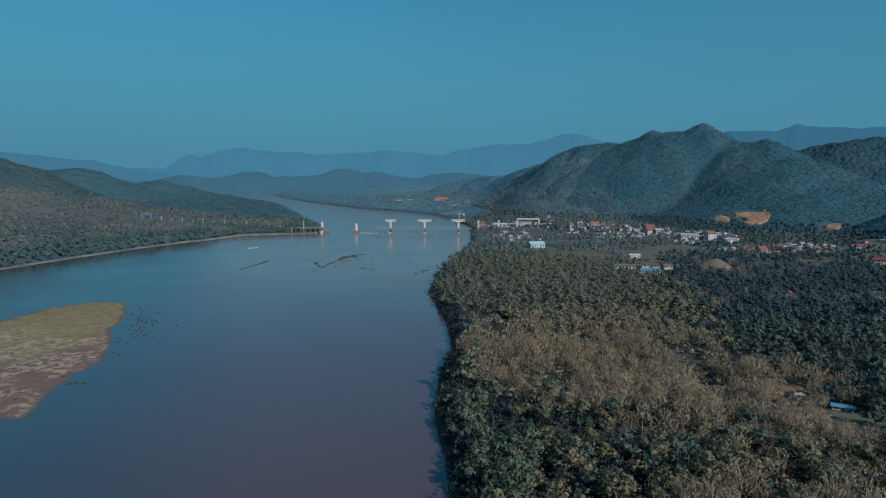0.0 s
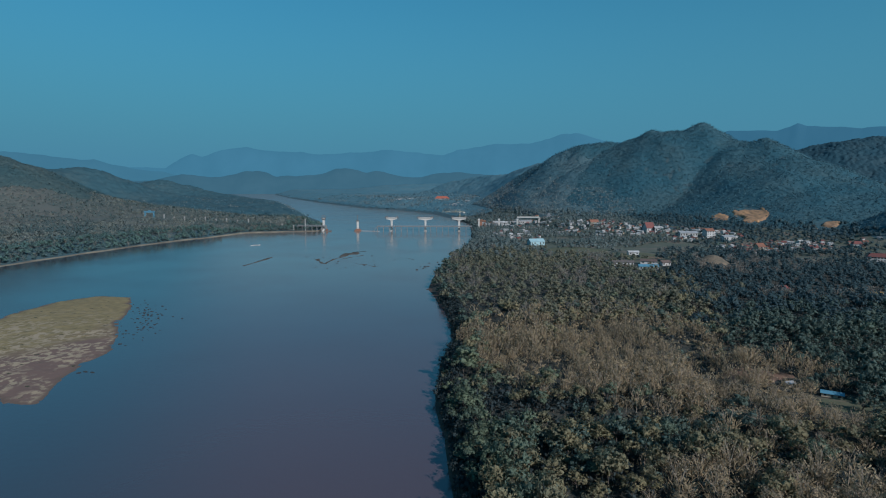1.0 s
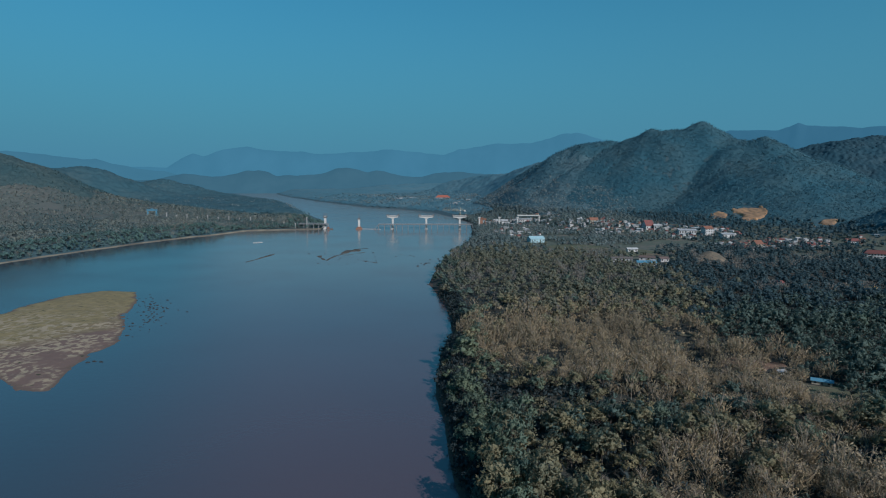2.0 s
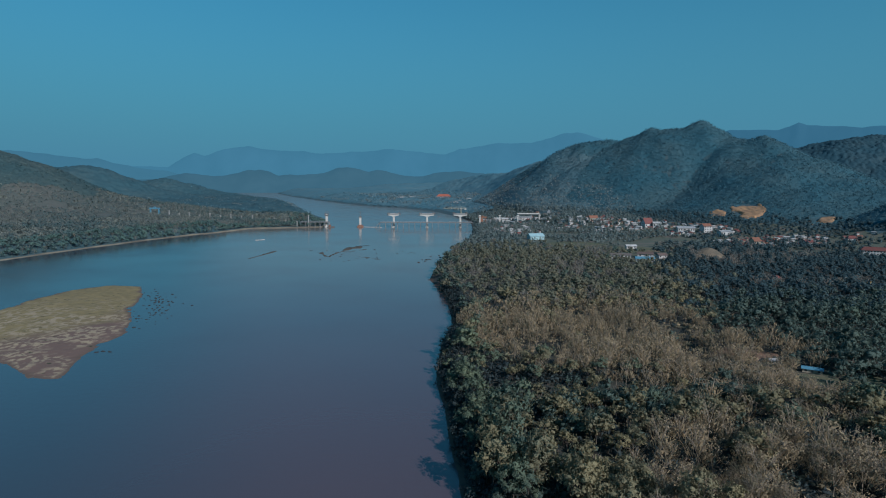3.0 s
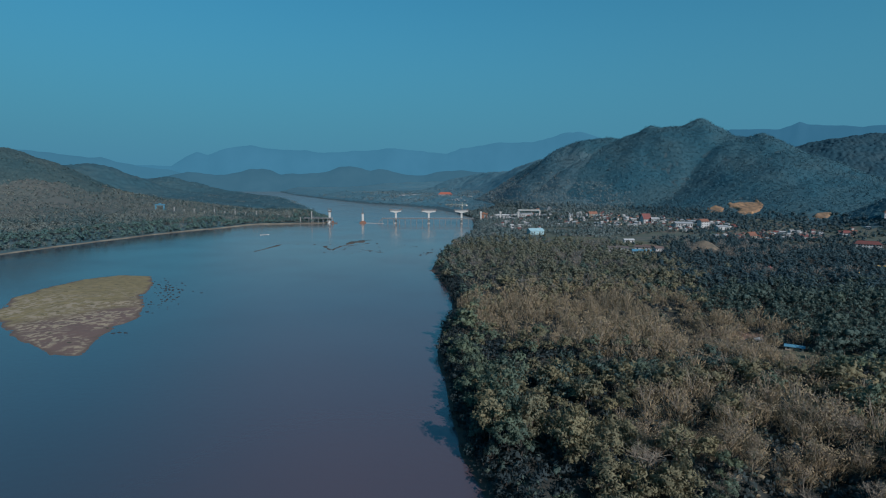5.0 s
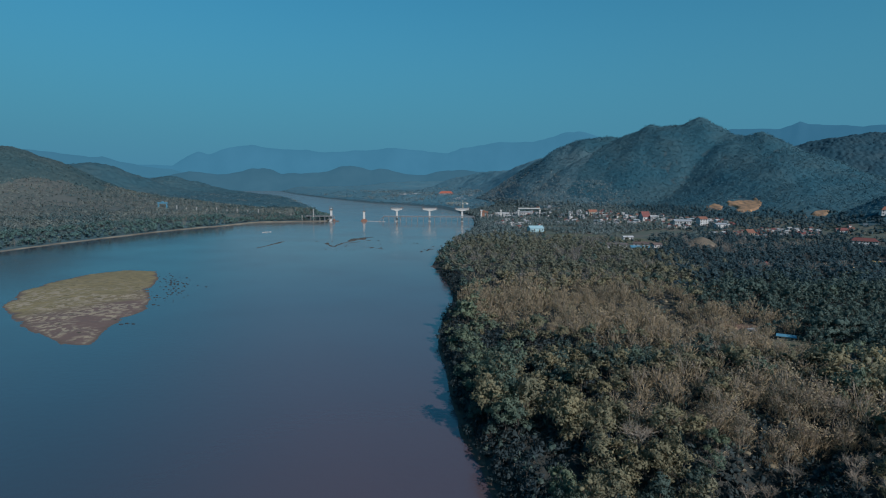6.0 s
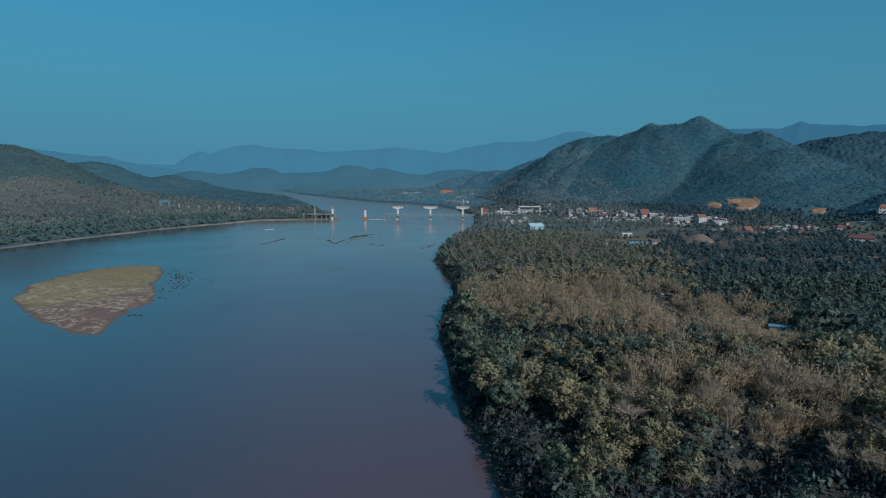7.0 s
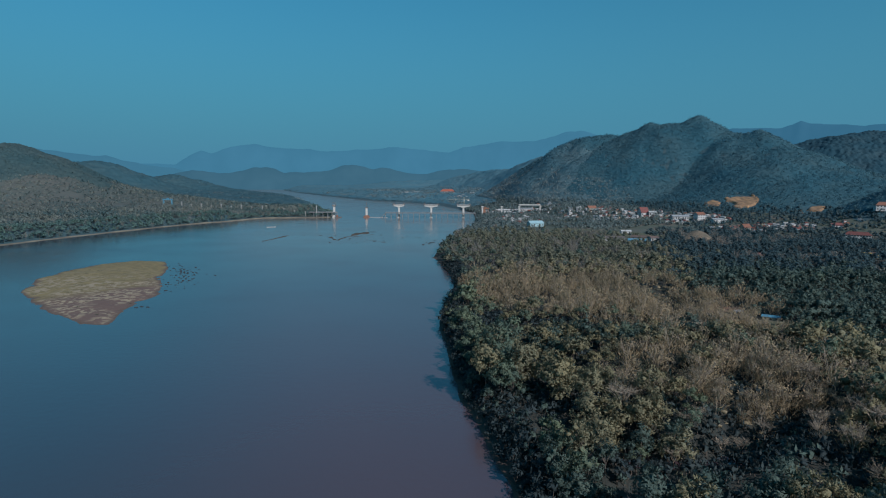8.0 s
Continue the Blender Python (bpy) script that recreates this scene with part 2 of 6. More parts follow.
M_RUSTY = mat("rusty_orange_steel", (0.27, 0.13, 0.085), (0.20, 0.11, 0.08), 0.5, 0.75)
M_ORANGE = mat("orange_paint", (0.27, 0.115, 0.075), (0.20, 0.10, 0.07), 0.4, 0.6, jitter=0.3)
M_YELLOW = mat("yellow_paint", (0.52, 0.34, 0.10), (0.45, 0.30, 0.10), 0.4, 0.6)
M_JIB = mat("faded_yellow_paint", (0.46, 0.40, 0.27), (0.40, 0.36, 0.26), 0.4, 0.6)
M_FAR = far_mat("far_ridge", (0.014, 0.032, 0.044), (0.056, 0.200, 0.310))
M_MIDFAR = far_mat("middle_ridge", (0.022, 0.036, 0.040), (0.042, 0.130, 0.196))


def water_mat():
    m = mat("river_water", (0.094, 0.062, 0.070), (0.082, 0.056, 0.066), 0.004, 0.10, spec=0.5)
    n, l = m.node_tree.nodes, m.node_tree.links
    b = n["Principled BSDF"]
    b.inputs["IOR"].default_value = 1.74
    at = n.new("ShaderNodeNewGeometry").outputs["Position"]
    t = n.new("ShaderNodeTexNoise")
    t.inputs["Scale"].default_value, t.inputs["Detail"].default_value = 0.35, 4
    l.new(at, t.inputs["Vector"])
    u = n.new("ShaderNodeBump")
    u.inputs["Strength"].default_value, u.inputs["Distance"].default_value = 0.22, 0.25
    l.new(t.outputs[0], u.inputs["Height"])
    l.new(u.outputs[0], b.inputs["Normal"])
    across = n.new("ShaderNodeVectorMath")
    across.operation = "DOT_PRODUCT"
    across.inputs[1].default_value = (1.0, 0.35, 0.0)
    l.new(at, across.inputs[0])
    clear = n.new("ShaderNodeMapRange")
    clear.interpolation_type = "SMOOTHSTEP"
    clear.inputs[1].default_value, clear.inputs[2].default_value = 20, -90
    l.new(across.outputs["Value"], clear.inputs[0])
    silt = n.new("ShaderNodeMix")
    silt.data_type = "RGBA"
    silt.inputs[7].default_value = (0.044, 0.050, 0.062, 1)
    l.new(clear.outputs[0], silt.inputs[0])
    l.new(b.inputs["Base Color"].links[0].from_socket, silt.inputs[6])
    # far water painted lighter and warmer: silt, with haze put into the colour
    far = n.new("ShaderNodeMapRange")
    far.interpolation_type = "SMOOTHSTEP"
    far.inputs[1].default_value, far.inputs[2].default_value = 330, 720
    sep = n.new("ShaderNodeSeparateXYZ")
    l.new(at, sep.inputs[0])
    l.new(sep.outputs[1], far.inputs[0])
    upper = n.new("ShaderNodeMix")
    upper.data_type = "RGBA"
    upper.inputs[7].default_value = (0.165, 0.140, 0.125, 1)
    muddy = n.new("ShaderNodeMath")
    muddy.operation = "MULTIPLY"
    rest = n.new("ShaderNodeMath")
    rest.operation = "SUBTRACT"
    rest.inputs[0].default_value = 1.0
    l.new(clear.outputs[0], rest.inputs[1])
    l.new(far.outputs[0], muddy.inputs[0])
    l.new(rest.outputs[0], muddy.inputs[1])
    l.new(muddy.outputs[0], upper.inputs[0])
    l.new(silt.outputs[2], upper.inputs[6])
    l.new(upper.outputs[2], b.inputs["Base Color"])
    patch = n.new("ShaderNodeTexNoise")
    patch.inputs["Scale"].default_value, patch.inputs["Detail"].default_value = 0.012, 6
    l.new(at, patch.inputs["Vector"])
    r = n.new("ShaderNodeMapRange")
    r.inputs[1].default_value, r.inputs[2].default_value, r.inputs[3].default_value, r.inputs[4].default_value = 0.35, 0.7, 0.11, 0.21
    l.new(patch.outputs[0], r.inputs[0])
    l.new(r.outputs[0], b.inputs["Roughness"])
    return m


M_WATER = water_mat()

# ---- mesh tools ----
rng = np.random.default_rng(7)


def lattice(ix, iy, seed):
    h = (ix.astype(np.int64) * 374761393 + iy.astype(np.int64) * 668265263 + seed * 1442695041) & 0x7FFFFFFF
    h = ((h ^ (h >> 13)) * 1274126177) & 0x7FFFFFFF
    return ((h ^ (h >> 16)) & 0xFFFF) / 65535.0


def value_noise(x, y, seed=0):
    ix, iy = np.floor(x).astype(np.int64), np.floor(y).astype(np.int64)
    u, v = x - ix, y - iy
    u, v = u * u * (3 - 2 * u), v * v * (3 - 2 * v)
    a, b = lattice(ix, iy, seed), lattice(ix + 1, iy, seed)
    c, d = lattice(ix, iy + 1, seed), lattice(ix + 1, iy + 1, seed)
    return a + (b - a) * u + (c - a) * v + (a - b - c + d) * u * v


def fbm(x, y, size, octaves=4, seed=0):
    """Layered noise about -1 to 1, with its largest swells about size metres across."""
    total, amp, norm = 0.0, 1.0, 0.0
    for k in range(octaves):
        f = 2 ** k / size
        total = total + amp * (value_noise(x * f + 17.3 * k, y * f - 9.1 * k, seed + k) * 2 - 1)
        norm, amp = norm + amp, amp * 0.5
    return total / norm


def smooth(v, a, b):
    u = np.clip((v - a) / (b - a), 0, 1)
    return u * u * (3 - 2 * u)


def quads(name, verts, faces, mats, slots=None, shade=False):
    """A mesh of quads from arrays."""
    verts, faces = np.asarray(verts, np.float32), np.asarray(faces, np.int32)
    me = bpy.data.meshes.new(name)
    me.vertices.add(len(verts))
    me.vertices.foreach_set("co", verts.ravel())
    me.loops.add(faces.size)
    me.loops.foreach_set("vertex_index", faces.ravel())
    me.polygons.add(len(faces))
    me.polygons.foreach_set("loop_start", np.arange(0, faces.size, 4, dtype=np.int32))
    for m in mats:
        me.materials.append(m)
    if slots is not None:
        me.polygons.foreach_set("material_index", np.asarray(slots, np.int32))
    if shade:
        me.polygons.foreach_set("use_smooth", np.ones(len(faces), bool))
    me.update(calc_edges=True)
    return me


def grid_faces(rows, cols):
    i = np.arange(rows - 1)[:, None] * cols + np.arange(cols - 1)[None, :]
    return np.stack([i, i + 1, i + cols + 1, i + cols], -1).reshape(-1, 4)


def part(name, bm, material, parent=None, label=""):
    me = bpy.data.meshes.new(name)
    bm.to_mesh(me)
    bm.free()
    me.materials.append(material)
    ob = new(name, me)
    if parent:
        ob.parent = parent
    if label:
        ob["label"] = label
    return ob


def box(bm, x0, x1, y0, y1, z0, z1, bevel=0.0):
    made = bmesh.ops.create_cube(bm, size=1, matrix=Matrix.Translation(((x0 + x1) / 2, (y0 + y1) / 2, (z0 + z1) / 2)) @ Matrix.Diagonal((x1 - x0, y1 - y0, z1 - z0, 1)))
    if bevel:
        edges = {e for v in made["verts"] for e in v.link_edges}
        bmesh.ops.bevel(bm, geom=list(edges), offset=bevel, segments=1, affect="EDGES")
    return bm


def beam(bm, a, b, w, h=None):
    """A square bar from a to b."""
    a, b = Vector(a), Vector(b)
    turn = (b - a).to_track_quat("Z", "Y").to_matrix().to_4x4()
    m = Matrix.Translation((a + b) / 2) @ turn @ Matrix.Diagonal((w, h or w, (b - a).length, 1))
    bmesh.ops.create_cube(bm, size=1, matrix=m)
    return bm


def taper(bm, a, b, r0, r1, n=8):
    a, b = Vector(a), Vector(b)
    turn = (b - a).to_track_quat("Z", "Y").to_matrix().to_4x4()
    bmesh.ops.create_cone(bm, cap_ends=True, segments=n, radius1=r0, radius2=r1, depth=(b - a).length, matrix=Matrix.Translation((a + b) / 2) @ turn)
    return bm


# ---- the land ----
RIGHT_BANK = ((-420, 70), (0, 26), (75, 19), (85, 17), (101, 14), (121, 11), (146, 7), (180, 3), (237, -1), (271, -1), (298, 1), (336, 6), (389, 5), (441, -1), (479, -8), (510, -12),
              (540, -11), (564, -8), (676, 2), (780, 24), (921, 46), (1098, 52), (1258, 56), (1429, 22), (1653, -39), (1820, -147), (1948, -270), (2379, -512), (2893, -760), (3348, -944), (5000, -1500))
LEFT_BANK = ((-420, -560), (0, -540), (400, -510), (630, -481), (738, -454), (830, -429), (922, -391), (1030, -350), (1056, -280), (1066, -242), (1080, -230), (1100, -227), (1146, -232), (1214, -248),
             (1339, -283), (1491, -343), (1863, -473), (2170, -592), (2653, -876), (3314, -1204), (5000, -1900))


def along(table, v):
    return np.interp(v, [p[0] for p in table], [p[1] for p in table])


def right_edge(y):
    return along(RIGHT_BANK, y) + 2.2 * fbm(y, y * 0 + 3.0, 28, 3, 41)


def spit(x):
    """Where the water's edge lies along the spit, which runs across the stream."""
    return np.interp(x, [-391, -350, -280, -242, -230], [922, 1030, 1056, 1066, 1082])


def left_edge(y):
    return along(LEFT_BANK, y) + 2.5 * fbm(y, y * 0 + 9.0, 45, 3, 43)


# crest lines: x, y, height
HILL_CREST = ((385, 1400, 167), (464, 1330, 181), (528, 1300, 186), (569, 1290, 192),
              (605, 1250, 168), (621, 1200, 157), (643, 1180, 158), (634, 1150, 142), (646, 1100, 132), (666, 1050, 98), (695, 1000, 72), (760, 950, 55), (1000, 880, 50))
SHOULDER_CREST = ((97, 2500, 64), (141, 2430, 78), (202, 2330, 97), (261, 2080, 111), (283, 1830, 122), (298, 1620, 135), (305, 1500, 145), (311, 1430, 168), (340, 1410, 176), (384, 1395, 177))
BACK_CREST = ((800, 1750, 80), (993, 1700, 146), (1056, 1700, 168), (1136, 1700, 190), (1261, 1700, 204), (1700, 1650, 220), (2200, 1600, 200))
LEFT_CREST = ((-1700, 1150, 220), (-1200, 1230, 165), (-991, 1245, 132), (-942, 1245, 116), (-909, 1250, 92), (-867, 1260, 66), (-817, 1280, 46), (-749, 1320, 28), (-720, 1360, 16))
LOW_CREST = ((-1600, 1850, 130), (-1379, 1900, 128), (-1354, 2000, 110), (-1308, 2100, 124), (-1262, 2150, 92), (-1210, 2200, 46))
KNOLL_CREST = ((-1460, 2680, 40), (-1393, 2700, 44), (-1330, 2750, 74), (-1277, 2800, 54), (-1189, 2850, 26))
FOOT = ((40, 1180), (170, 1080), (210, 900), (250, 800), (311, 745), (400, 710), (560, 700), (800, 640), (2000, 500))


def hill(x, y, crest, reach, power=1.0):
    """A hill that falls away on both sides of a crest line."""
    best = np.zeros_like(x)
    for (ax, ay, az), (bx, by, bz) in zip(crest, crest[1:]):
        t = np.clip(((x - ax) * (bx - ax) + (y - ay) * (by - ay)) / ((bx - ax) ** 2 + (by - ay) ** 2), 0, 1)
        d = np.hypot(x - ax - t * (bx - ax), y - ay - t * (by - ay))
        best = np.maximum(best, (az + t * (bz - az)) * (0.5 + 0.5 * np.cos(np.pi * np.clip(d / reach, 0, 1))) ** power)
    return best


# wooded gullies that run down to the river, added to deepen the shade: x, y, depth
GULLIES = (((12, 92, 5), (40, 96, 7), (72, 88, 8), (110, 118, 5)), ((14, 205, 3), (32, 198, 6), (70, 198, 7), (104, 206, 3)), ((116, 236, 5), (124, 262, 6), (128, 292, 4)),
           ((30, 66, 8), (60, 68, 8), (95, 58, 8)), ((40, 140, 4), (60, 132, 6), (80, 136, 4)))


# tops that stand out along the crest: x, y, height, radius
KNOBS = ((560, 1290, 14, 26), (464, 1330, 9, 16), (308, 1415, 5, 16), (643, 1180, 8, 14), (600, 1270, 5, 16))


def land(x, y):
    """Height of the ground."""
    x, y = np.asarray(x, float), np.asarray(y, float)
    dr, dl = x - right_edge(y), left_edge(y) - x
    plain_r = 2.0 * smooth(dr, -6, 0) + 4.5 * smooth(dr, 0, 9) + 3.0 * smooth(dr, 6, 60) + 2.0 * fbm(x, y, 90, 4, 3) * smooth(dr, 5, 40)
    plain_l = 1.6 * smooth(dl, -8, 1) + 1.2 * smooth(dl, 0, 14) + 9.0 * smooth(dl, 9 + 14 * smooth(y, 990, 1030), 40 + 110 * smooth(y, 990, 1040) * (1 - smooth(y, 1090, 1160))) * (1 - 0.6 * smooth(y, 1250, 1500)) + 2.0 * fbm(x, y, 90, 4, 5) * smooth(dl, 15, 60)
    wild = fbm(x, y, 260, 5, 11)
    rough = 1 + 0.06 * wild + 0.06 * fbm(x, y, 80, 4, 13)
    bend = 18 * wild
    up_r = hill(x + 0.6 * bend, y - 0.6 * bend, HILL_CREST, 345, 1.45)
    up_r = np.maximum(up_r, hill(x + 0.4 * bend, y - 0.4 * bend, SHOULDER_CREST, 300, 1.8))
    up_r = up_r + up_r * np.clip(1 - up_r / 190, 0, 1) * 0.36 * fbm(x + 0.3 * y, y * 0.45, 95, 3, 17)
    up_r = np.maximum(up_r, hill(x - bend, y + bend, BACK_CREST, 480))
    up_r = np.maximum(up_r, 64 * np.exp(-((x - 665) / 85) ** 2 - ((y - 775) / 70) ** 2))
    up_r = up_r * rough + 16 * smooth(y - along(FOOT, x), -10, 230) * (1 - smooth(up_r, 10, 130))
    up_r = up_r * smooth(dr, 25, 150) + 13.0 * np.exp(-((x - 272) / 17) ** 2 - ((y - 582) / 18) ** 2)
    for cx, cy, top, wide in KNOBS:
        up_r = up_r + top * np.exp(-((x - cx) ** 2 + (y - cy) ** 2) / wide ** 2)
    for line in GULLIES:
        up_r = up_r - hill(x + 0.2 * bend, y + 0.2 * bend, line, 17) * smooth(dr, 4, 14)
    up_l = np.maximum(hill(x + bend, y + bend, LEFT_CREST, 380, 1.35), np.maximum(hill(x + bend, y, LOW_CREST, 330), hill(x, y, KNOLL_CREST, 260))) * rough * smooth(dl, 40, 200)
    beyond = smooth(y, 2100, 2900) * (6 + 60 * np.clip(fbm(x, y, 600, 4, 21) + 0.1, 0, 1)) * np.maximum(smooth(dr, 150, 900), smooth(dl, 300, 1000))
    return -3.0 + np.where(dr > dl, 1.2 + plain_r + up_r, 1.2 + plain_l + up_l) + beyond + np.where((dr < -5) & (dl < -5), -1.0, 0)


def spaced(a, b, n, centre, tight):
    """n values from a to b, closest together round centre."""
    u = np.linspace(np.arcsinh((a - centre) / tight), np.arcsinh((b - centre) / tight), n)
    return centre + tight * np.sinh(u)


gx, gy = spaced(-4700, 4700, 330, 40, 260), spaced(-420, 4900, 260, 300, 420)
GX, GY = np.meshgrid(gx, gy)
ground = new("ground", quads("ground", np.stack([GX, GY, land(GX, GY)], -1).reshape(-1, 3), grid_faces(len(gy), len(gx)), [M_GROUND, M_SLOPE, M_FIELD], shade=True))
fc = grid_faces(len(gy), len(gx))
fx0, fy0 = GX.ravel()[fc].mean(-1), GY.ravel()[fc].mean(-1)
high = land(fx0, fy0)
slot = np.where((high > 24 + 5 * fbm(fx0, fy0, 60, 3, 31)) | (fy0 > 1350) | (fx0 < -200), 1, np.where((fy0 > 620) & (fx0 > 60), 2, 0))
ground.data.polygons.foreach_set("material_index", slot.astype(np.int32))
tagged(ground, "dry brown and green valley floor and hills", "ground", kind="structure")

wv = [(-5000, -500, 0), (5000, -500, 0), (5000, 4950, 0), (-5000, 4950, 0)]
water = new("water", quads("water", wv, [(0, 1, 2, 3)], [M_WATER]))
tagged(water, "wide calm muddy river reflecting the blue sky", "river", kind="structure")

FAR = ((-48, 171), (-29.6, 171), (-25.2, 165), (-23.8, 244), (-23.1, 269), (-22.2, 246), (-21.2, 281), (-20.5, 303), (-19.0, 322), (-18.5, 331), (-17.0, 313),
       (-15.5, 302), (-13.5, 301), (-12.4, 281), (-10.3, 296), (-7.6, 307), (-6.0, 326), (-3.8, 319), (-2.2, 311), (-0.0, 286), (1.3, 330), (3.3, 348), (4.9, 375),
       (7.0, 383), (9.2, 391), (11.3, 438), (12.3, 454), (13.9, 422), (14.9, 400), (17.4, 368), (23.6, 359), (36.5, 339), (48, 339))
MIDDLE = ((-48, 96), (-37.4, 96), (-29.7, 93), (-27.5, 80), (-26.2, 84), (-25.3, 109), (-23.9, 132), (-23.0, 125), (-21.6, 104), (-19.6, 123), (-18.6, 146),
       (-17.6, 155), (-16.9, 144), (-15.9, 114), (-14.6, 123), (-12.5, 124), (-11.4, 140), (-10.3, 163), (-9.5, 172), (-8.7, 164), (-7.4, 142), (-6.6, 158),
       (-5.8, 154), (-4.9, 135), (-3.3, 120), (-2.2, 113), (-1.1, 133), (-0.0, 145), (2.2, 146), (4.4, 131), (6.0, 108), (11.4, 78), (26.1, 78), (48, 78))


def ridge(name, table, radius, deep, material, label, seed, drop=0.0, bumpy=16.0):
    """A range of hills in a wide arc, with a front slope, spurs and a back slope."""
    az = np.linspace(-48, 48, 640)
    ring = np.linspace(-1, 0.35, 30)
    A, R = np.meshgrid(np.radians(az), ring)
    h = along(table, np.degrees(A)) - drop
    rad = radius + R * deep
    x, y = rad * np.sin(A), rad * np.cos(A)
    spur = fbm(x, y, 420, 5, seed)
    h = h + bumpy * fbm(np.degrees(A) * 60, R * 40 + 5.0, 150, 5, seed + 9)
    fall = np.where(R < 0, (0.5 + 0.5 * np.cos(np.pi * np.clip(-R * (1 + 0.35 * spur), 0, 1))), 1 - (R / 0.5) ** 2)
    z = h * fall * (1 + 0.22 * spur * np.abs(R)) + 8 * fbm(x, y, 90, 4, seed + 5) - 4
    ob = new(name, quads(name, np.stack([x, y, z], -1).reshape(-1, 3), grid_faces(len(ring), len(az)), [material], shade=True))
    return tagged(ob, label, "mountains", kind="structure")


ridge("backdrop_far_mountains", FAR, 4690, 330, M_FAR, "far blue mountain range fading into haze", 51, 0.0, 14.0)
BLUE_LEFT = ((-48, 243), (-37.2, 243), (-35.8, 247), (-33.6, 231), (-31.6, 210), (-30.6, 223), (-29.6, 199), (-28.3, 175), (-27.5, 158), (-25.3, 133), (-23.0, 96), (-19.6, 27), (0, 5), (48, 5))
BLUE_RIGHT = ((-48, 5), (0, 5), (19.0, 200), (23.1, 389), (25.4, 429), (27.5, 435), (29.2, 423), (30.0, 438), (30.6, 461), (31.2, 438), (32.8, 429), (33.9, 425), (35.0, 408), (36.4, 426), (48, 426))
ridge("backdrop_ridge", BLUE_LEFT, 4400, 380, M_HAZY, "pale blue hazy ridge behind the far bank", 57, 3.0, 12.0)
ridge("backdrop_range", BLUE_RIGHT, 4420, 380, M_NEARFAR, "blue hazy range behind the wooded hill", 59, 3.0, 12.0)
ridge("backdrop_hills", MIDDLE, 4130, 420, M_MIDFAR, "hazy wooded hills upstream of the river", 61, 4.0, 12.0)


# ---- trees ----
def prism(a, b, r0, r1, turn=0.0):
    """A three-sided tapered branch: six corners, three quads."""
    a, b = np.asarray(a, float), np.asarray(b, float)
    d = (b - a) / max(np.linalg.norm(b - a), 1e-6)
    u = np.cross(d, (0.3, 1.0, 0.2) if abs(d[2]) > 0.8 else (0, 0, 1.0))
    u /= np.linalg.norm(u)
    w = np.cross(d, u)
    ring = [math.cos(turn + k * 2.0944) * u + math.sin(turn + k * 2.0944) * w for k in range(3)]
    return [a + r0 * q for q in ring] + [b + r1 * q for q in ring], [(0, 1, 4, 3), (1, 2, 5, 4), (2, 0, 3, 5)]


